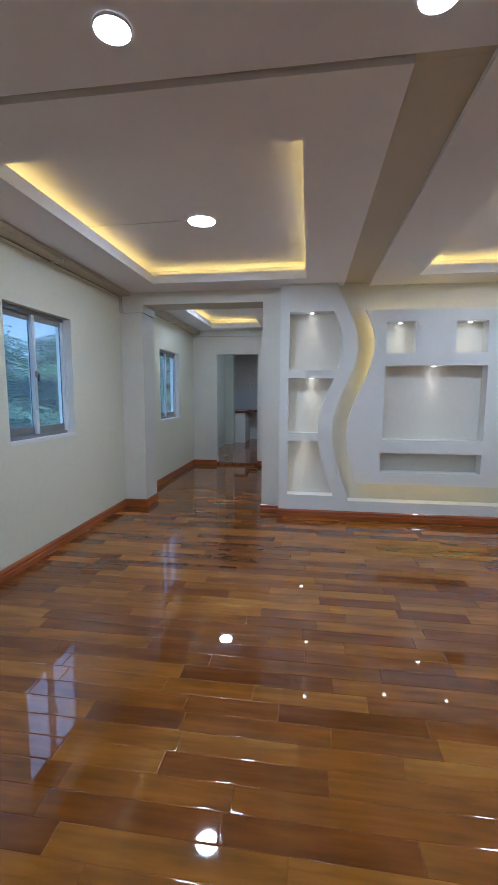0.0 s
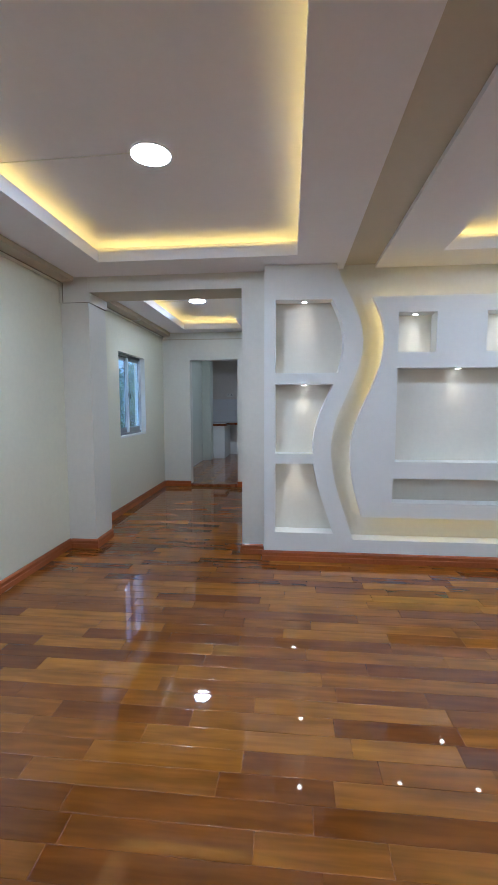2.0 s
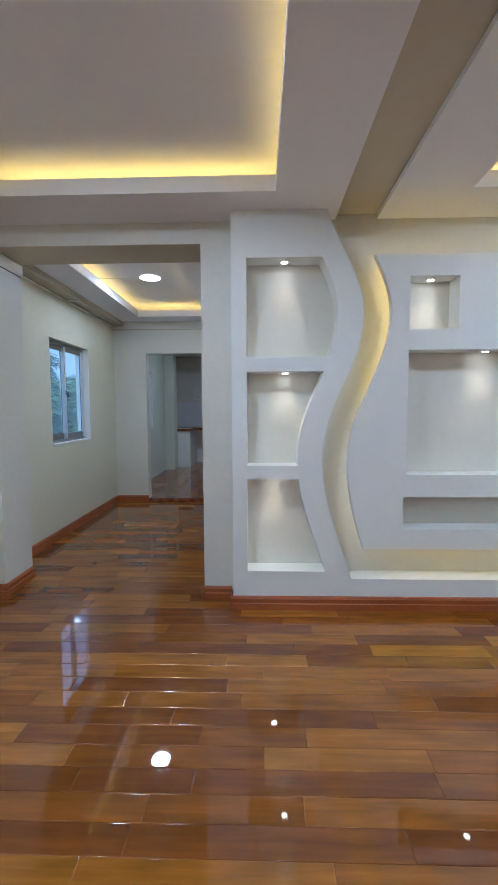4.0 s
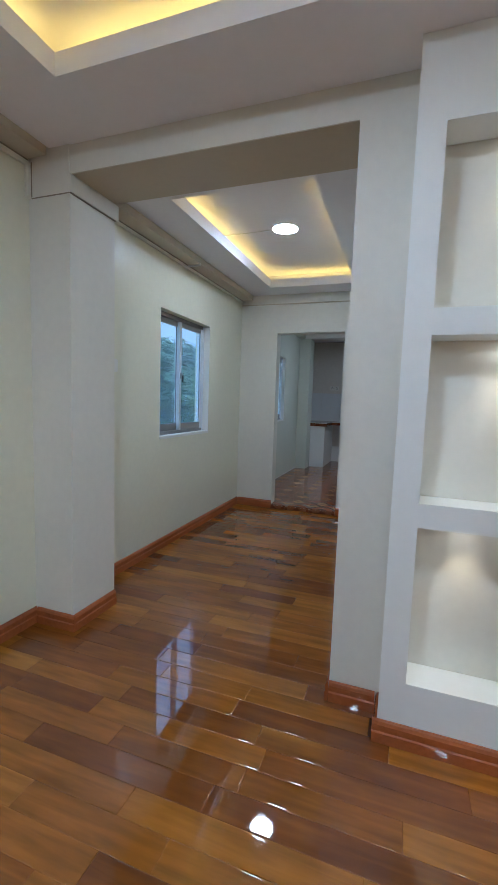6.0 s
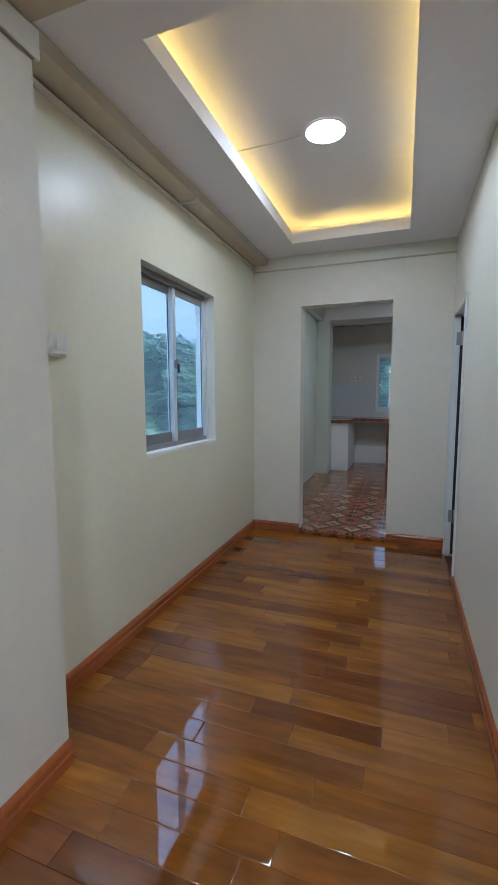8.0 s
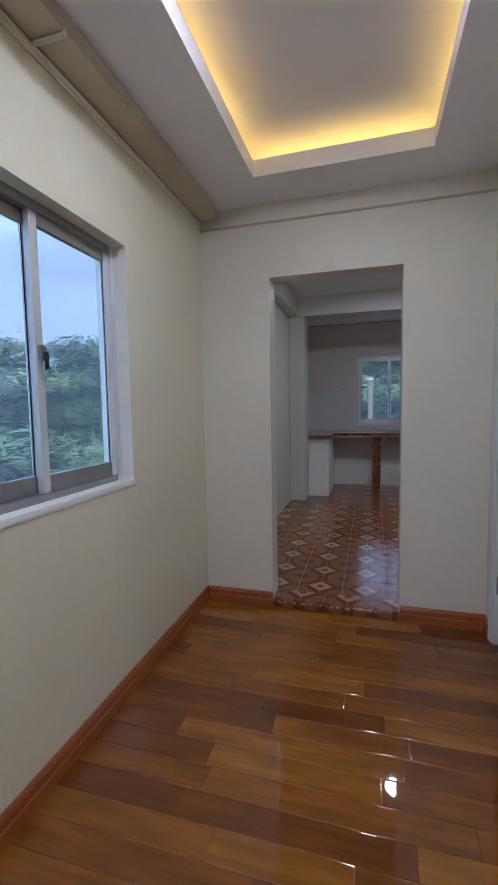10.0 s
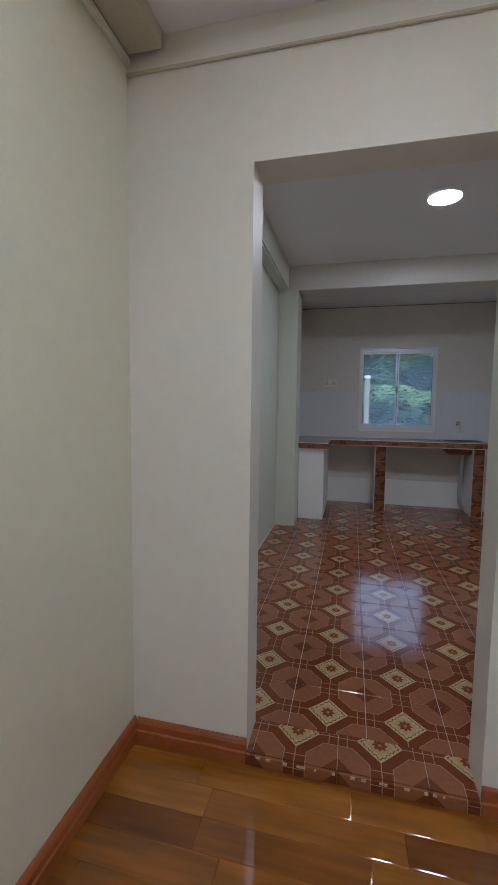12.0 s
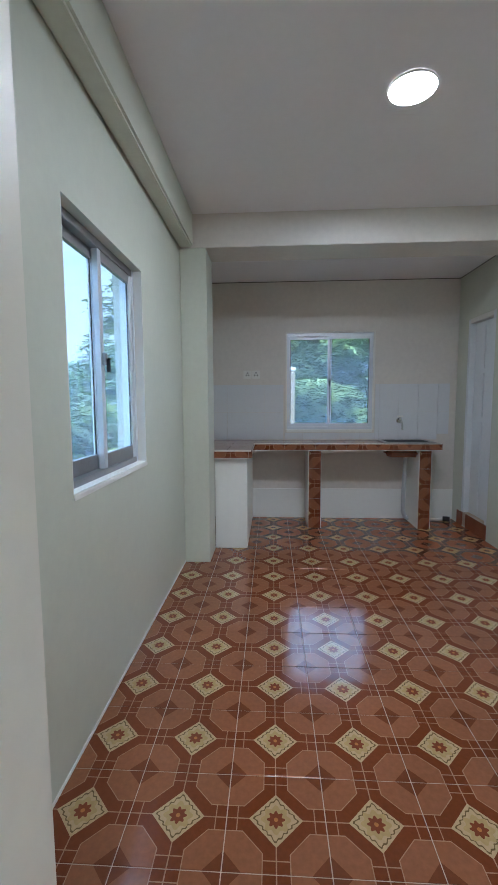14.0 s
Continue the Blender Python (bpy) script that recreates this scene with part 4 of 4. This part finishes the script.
for y in (6.52, 3.45):
    cl = thing("cable_clip", "small white plastic cable elbow at the ceiling edge", "cable clip", pose(XL + 0.02, y, 2.482))
    part("arm", box(0.0, 0.0, -0.02, 0.12, 0.016, -0.006), PLASTIC, cl, bevel=0.003)
    part("foot", box(0.104, 0.0, -0.0055, 0.12, 0.016, 0.008), PLASTIC, cl, bevel=0.002)
# seam of the tray ceiling, built as a thin raised tube
for t, lx, ly, z in ((T1, -0.722, 3.305, ZT), (T2, -1.184, 6.51, ZT + 0.012)):
    cb = thing("lamp_cable", "thin white raised seam along the tray ceiling to the lamp", "cable")
    tube("cable", [(t[0] - 0.1, ly + 0.02, z - 0.004), ((t[0] + lx) / 2, ly + 0.012, z - 0.005), (lx - 0.1, ly, z - 0.004)], 0.0035, PLASTIC, cb)

# ---------------------------------------------------------------- kitchen doorway threshold
th = thing("threshold", "low step of cut brown patterned tiles with a rough edge", "threshold", kind="structure")
part("bed", box(DOORWAY[0], Y2 - 0.010, -0.014, DOORWAY[1], Y2 + 0.003, ZKF - 0.012), BROWN_TILE, th)
YT = 8.072             # middle line of the cut row
for k, back in enumerate((8.098, 8.086, 8.094, 8.09)):
    xc = -1.763 + k * TILE
    x0, x1 = max(xc - TILE / 2, DOORWAY[0] + 0.001) - xc, min(xc + TILE / 2, DOORWAY[1] - 0.001) - xc
    if x1 - x0 < 0.02:
        continue
    t = link("tile", cut_tile(x0, x1, Y2 - 0.012 - YT, back - YT), TILES, th)
    t.matrix_basis = pose(xc, YT, ZKF + 0.0015)
    t = link("tile", cut_tile(x0, x1, -0.147, -0.147 + ZKF - 0.002), TILES, th)
    t.matrix_basis = facing_front(xc, Y2 - 0.021 - 0.0012 * (k % 2), 0.1475)
rt = random.Random(3)
for k in range(16):
    x = rt.uniform(DOORWAY[0] + 0.03, DOORWAY[1] - 0.03)
    w, d = rt.uniform(0.006, 0.018), rt.uniform(0.003, 0.006)
    part("chip", box(x, Y2 - 0.0228 - d / 4, ZKF - 0.006 - d, x + w, Y2 - 0.016, ZKF - 0.003), GROUT, th, "broken pale edge")

# pale paint line where the kitchen wall meets the tiles
part("skirting_line", box(XKL + 0.0005, Y2B + 0.002, ZKF - 0.001, XKL + 0.005, 10.87, ZKF + 0.014), WHITE_WALL, None, "rough white paint line along the foot of the kitchen wall", "structure", "trim", bevel=0.0015)

# ---------------------------------------------------------------- outside
LEAF = [mat("leaf_green", (0.085, 0.165, 0.065), 0.5, var=0.5, scale=3), mat("leaf_pale", (0.115, 0.20, 0.07), 0.5, var=0.4, scale=3), mat("leaf_dark", (0.065, 0.14, 0.065), 0.5, var=0.4, scale=3)]
BARK = mat("bark", (0.12, 0.09, 0.065), 0.85, var=0.4, bump=0.5, bump_scale=20)
part("ground", box(-400, -400, -4.3, 400, 400, -4.0), mat("grass_ground", (0.06, 0.09, 0.03), 0.9, var=0.4, scale=2), None, "green ground far below the windows", "structure", "ground")


def tree_meshes(seed, height, spread, sprays, leaf):
    """A tapered trunk with limbs, and a crown of leaf sprays lying in loose flat layers."""
    r = random.Random(seed)
    bm = cyl((0, 0, 0), (0.1, 0.05, height * 0.5), 0.16, 0.09, 9)
    clumps = []
    for k in range(74):
        a = r.uniform(0, 2 * math.pi)
        z = height * (0.25 + 0.73 * (k + r.random()) / 74)
        s = spread * (1.0 - 0.75 * max(0, (z / height - 0.5) / 0.5) ** 1.6) * r.uniform(0.3, 1.0)
        c = Vector((math.cos(a) * s, math.sin(a) * s, z))
        clumps.append((c, r.uniform(0.35, 0.75) * spread * 0.5))
        if k % 4 == 0:
            cyl((0.06, 0.03, height * r.uniform(0.25, 0.48)), c * 0.9 + Vector((0, 0, c.z * 0.08)), 0.05, 0.012, 6, bm)
    v, f = [], []
    for _ in range(sprays):
        c, rad = r.choice(clumps)
        d = Vector((r.gauss(0, 1), r.gauss(0, 1), abs(r.gauss(0, 1)) - 0.35)).normalized()
        base = c + Vector((d.x, d.y, d.z * 0.5)) * rad * r.uniform(0.6, 1.0)
        axis = Vector((d.x + r.uniform(-0.5, 0.5), d.y + r.uniform(-0.5, 0.5), r.uniform(-0.35, 0.25))).normalized()
        across = axis.cross(Vector((r.uniform(-0.3, 0.3), r.uniform(-0.3, 0.3), 1))).normalized()
        for i in range(5):
            p = base + axis * leaf * 0.55 * i + Vector((0, 0, -0.012 * i * i * leaf * 4))
            for sgn in (-1, 1):
                out = (axis * 0.7 + across * sgn * r.uniform(0.6, 1.1) + Vector((0, 0, r.uniform(-0.35, 0.1)))).normalized()
                side = out.cross(Vector((0, 0, 1)) + axis * 0.3).normalized()
                L, w = leaf * r.uniform(0.7, 1.2), leaf * r.uniform(0.2, 0.32)
                k = len(v)
                v += [p, p + out * L * 0.5 + side * w, p + out * L, p + out * L * 0.5 - side * w]
                f += [(k, k + 1, k + 2), (k, k + 2, k + 3)]
    me = bpy.data.meshes.new("crown")
    me.from_pydata([tuple(p) for p in v], [], f)
    return bm, me


def tree(seed, height, spread, leaf_mat, sprays=3500, leaf=0.17):
    ob = thing("tree", "dense green leafy tree outside the windows", "tree", group="trees outside")
    bm, me = tree_meshes(seed, height, spread, sprays, leaf)
    part("trunk", bm, BARK, ob, "grey-brown trunk with limbs")
    link("crown", me, leaf_mat, ob, "crown of many small leaves")
    return ob


protos = [tree(11, 7.4, 3.0, LEAF[0]), tree(12, 6.8, 2.8, LEAF[1]), tree(13, 7.8, 3.2, LEAF[2])]
tall = tree(14, 10.5, 4.2, mat("leaf_bright", (0.17, 0.26, 0.08), 0.5, var=0.45, scale=3), 3000, 0.22)
rt = random.Random(5)
spots = [(-13.5 + rt.uniform(-1.5, 1.5), 2.0 + k * 2.7 + rt.uniform(-0.7, 0.7), 1.03) for k in range(2, 18)]
spots += [(-19.5 + rt.uniform(-2, 2), 8 + k * 3.6 + rt.uniform(-0.8, 0.8), 1.0) for k in range(12)]
for k, (x, y, s) in enumerate(spots):
    m = pose(x, y, -4.0, 0, 0, rt.uniform(0, 360)) @ Matrix.Scale(s * rt.uniform(0.93, 1.06), 4)
    if k < 3:
        protos[k].matrix_basis = m
    else:
        copy_thing(protos[k % 3], m)
for k in range(8):
    m = pose(-5.2 + (k % 5) * 2.6 + (k // 5) * 1.4 + rt.uniform(-0.4, 0.4), 24.5 + (k // 5) * 4.5 + rt.uniform(0, 2), -4.0, 0, 0, rt.uniform(0, 360)) @ Matrix.Scale(rt.uniform(0.85, 1.0), 4)
    if k == 0:
        tall.matrix_basis = m
    else:
        copy_thing(tall, m)

# house with a red roof among the trees
hs = thing("house", "far pale house with a red roof among the trees", "house", pose(-40, 71, -4, 0, 0, 30) @ Matrix.Diagonal((0.45, 0.6, 1.3, 1)))
part("wall", box(-5, -4, 0, 5, 4, 6.5), CREAM_WALL, hs)
bm = bmesh.new()
vs = [bm.verts.new(p) for p in ((-5.6, -4.6, 6.4), (5.6, -4.6, 6.4), (5.6, 4.6, 6.4), (-5.6, 4.6, 6.4), (-5.6, 0, 9.0), (5.6, 0, 9.0))]
for q in ((0, 1, 5, 4), (2, 3, 4, 5), (0, 4, 3), (1, 2, 5), (3, 2, 1, 0)):
    bm.faces.new([vs[i] for i in q])
part("roof", bm, mat("red_roof_tiles", (0.42, 0.10, 0.06), 0.7, var=0.2, scale=3), hs)


def lathe(rows, seg=24):
    """A turned shape from rows of radius and height."""
    bm = bmesh.new()
    loops = [[bm.verts.new((r * math.cos(2 * math.pi * k / seg), r * math.sin(2 * math.pi * k / seg), z)) for k in range(seg)] for r, z in rows]
    for a, b in zip(loops, loops[1:]):
        for k in range(seg):
            bm.faces.new((a[k], a[(k + 1) % seg], b[(k + 1) % seg], b[k]))
    bm.faces.new(loops[0][::-1]), bm.faces.new(loops[-1])
    return bm


# gold paled by hand, so the distance haze sits in its colour
GOLD = mat("hazed_gold", (0.50, 0.44, 0.32), 0.6, metal=0.0, var=0.1, scale=3)
sp = thing("pagoda_spire", "far pale gold pagoda spire above the trees", "spire", pose(-60.0, 66.2, -1.83))
part("bell", lathe(((2.6, 0.0), (2.5, 8.0), (2.0, 9.2), (1.5, 10.6), (0.9, 12.0), (0.55, 13.6))), GOLD, sp, smooth=True)
part("rings", lathe(((0.56, 13.61), (0.6, 13.9), (0.42, 14.2), (0.45, 14.5), (0.30, 14.8), (0.33, 15.1), (0.2, 15.6), (0.1, 16.8))), GOLD, sp)
part("finial", lathe(((0.1, 16.81), (0.3, 17.0), (0.08, 17.2), (0.05, 18.6), (0.02, 19.2)), 12), GOLD, sp)
CONCRETE = mat("weathered_concrete", (0.27, 0.225, 0.16), 0.8, var=0.2, scale=8, bump=0.2)
po = thing("concrete_post", "slim cream concrete post with a white cap outside the kitchen window", "post", pose(-1.035, 14.8, -4.0))
part("shaft", box(-0.045, -0.045, 0, 0.045, 0.045, 5.83), CONCRETE, po, bevel=0.008)
part("cap", box(-0.06, -0.06, 5.831, 0.06, 0.06, 5.885), PLASTIC, po, "white cap", bevel=0.012)

# ---------------------------------------------------------------- floorboards and tiles
rng = random.Random(7)
PW = 0.104


def round_edges(me, count=17):
    """Smooth the rounded edges of each board; its sides and its top stay flat."""
    for p in me.polygons:
        p.use_smooth = 4 <= p.index % count < count - 1


def board_mesh(L, w):
    """One board with a softly rounded edge, top at zero, origin in its middle."""
    g = 0.0001
    v, f = [], []
    ring_at = [(0.0, -0.006)]
    slopes, width = (16, 9, 3), 0.0018
    inset, drop = 0.0, sum(width * math.tan(radians(a)) for a in slopes)
    ring_at.append((inset, -drop))
    for a in slopes:
        inset, drop = inset + width, drop - width * math.tan(radians(a))
        ring_at.append((inset, -drop))
    for inset, z in ring_at:
        x, y = L / 2 - g - inset, w / 2 - g - inset
        v += [(-x, -y, z), (x, -y, z), (x, y, z), (-x, y, z)]
    top = 4 * (len(ring_at) - 1)
    for k in range(0, top, 4):
        for i in range(4):
            j = (i + 1) % 4
            f.append((k + i, k + j, k + 4 + j, k + 4 + i))
    f.append((top, top + 1, top + 2, top + 3))
    return v, f


cache = {}


def shared(key, make, material):
    if key not in cache:
        v, f = make()
        me = bpy.data.meshes.new(key[0])
        me.from_pydata(v, [], f)
        me.materials.append(material)
        if key[0] == "board":
            round_edges(me)
        cache[key] = me
    return cache[key]


rest_v, rest_f = [], []
y = 7.069 - 97 * PW
near = 0
while y < Y2 - 0.01:
    w = min(PW, Y2 - y)
    yc = y + w / 2
    if y + w > 5.18:
        xa, xb = XL, XP
    elif y < YP:
        xa, xb = XL, XR
    else:
        xa, xb = (XL, XA) if y < Y1 else (OPEN[0], OPEN[1])
    x = xa - rng.choice((0.1, 0.25, 0.4, 0.55))
    while x < xb:
        L = rng.choice((0.42, 0.52, 0.62, 0.74, 0.86))
        a, b = max(x, xa), min(x + L, xb)
        x += L
        if b - a < 0.03:
            continue
        mid = ((a + b) / 2, yc, 0)
        if yc > 1.45 and a < 1.1 and near < 330 and w == PW:
            me = shared(("board", round(b - a, 3)), lambda: board_mesh(b - a, w), WOOD)
            ob = new("board", me)
            ob.parent, ob.location = FLOOR, mid
            near += 1
        else:
            v, f = board_mesh(b - a, w)
            k = len(rest_v)
            rest_v += [(p[0] + mid[0], p[1] + mid[1], p[2]) for p in v]
            rest_f += [tuple(i + k for i in q) for q in f]
    y += w
me = bpy.data.meshes.new("boards")
me.from_pydata(rest_v, [], rest_f)
round_edges(me)
link("boards", me, WOOD_REST, FLOOR, "varnished floorboards farther off", "stuff")


def tile_mesh(x0, x1, y0, y1):
    g, e = 0.0016, 0.0012
    x0, x1, y0, y1 = x0 + g, x1 - g, y0 + g, y1 - g
    v = [(x0, y0, -0.012), (x1, y0, -0.012), (x1, y1, -0.012), (x0, y1, -0.012),
         (x0, y0, -e), (x1, y0, -e), (x1, y1, -e), (x0, y1, -e),
         (x0 + e, y0 + e, 0), (x1 - e, y0 + e, 0), (x1 - e, y1 - e, 0), (x0 + e, y1 - e, 0)]
    f = [(0, 1, 5, 4), (1, 2, 6, 5), (2, 3, 7, 6), (3, 0, 4, 7), (4, 5, 9, 8), (5, 6, 10, 9), (6, 7, 11, 10), (7, 4, 8, 11), (8, 9, 10, 11)]
    return v, f


TX, TY = -1.356, 8.804     # middle of one tile
H = TILE / 2
for i in range(-4, 9):
    for j in range(-4, 13):
        cx, cy = TX + i * TILE, TY + j * TILE
        parts = [(8.088, YK, XKL, XKR)]
        for ya, yb, xa, xb in parts:
            x0, x1 = max(cx - H, xa) - cx, min(cx + H, xb) - cx
            y0, y1 = max(cy - H, ya) - cy, min(cy + H, yb) - cy
            if x1 - x0 < 0.02 or y1 - y0 < 0.02:
                continue
            key = ("tile", round(x0, 3), round(x1, 3), round(y0, 3), round(y1, 3))
            me = shared(key, lambda: tile_mesh(x0, x1, y0, y1), TILES)
            ob = new("tile", me)
            ob.parent, ob.location = KFLOOR, (cx, cy, ZKF)
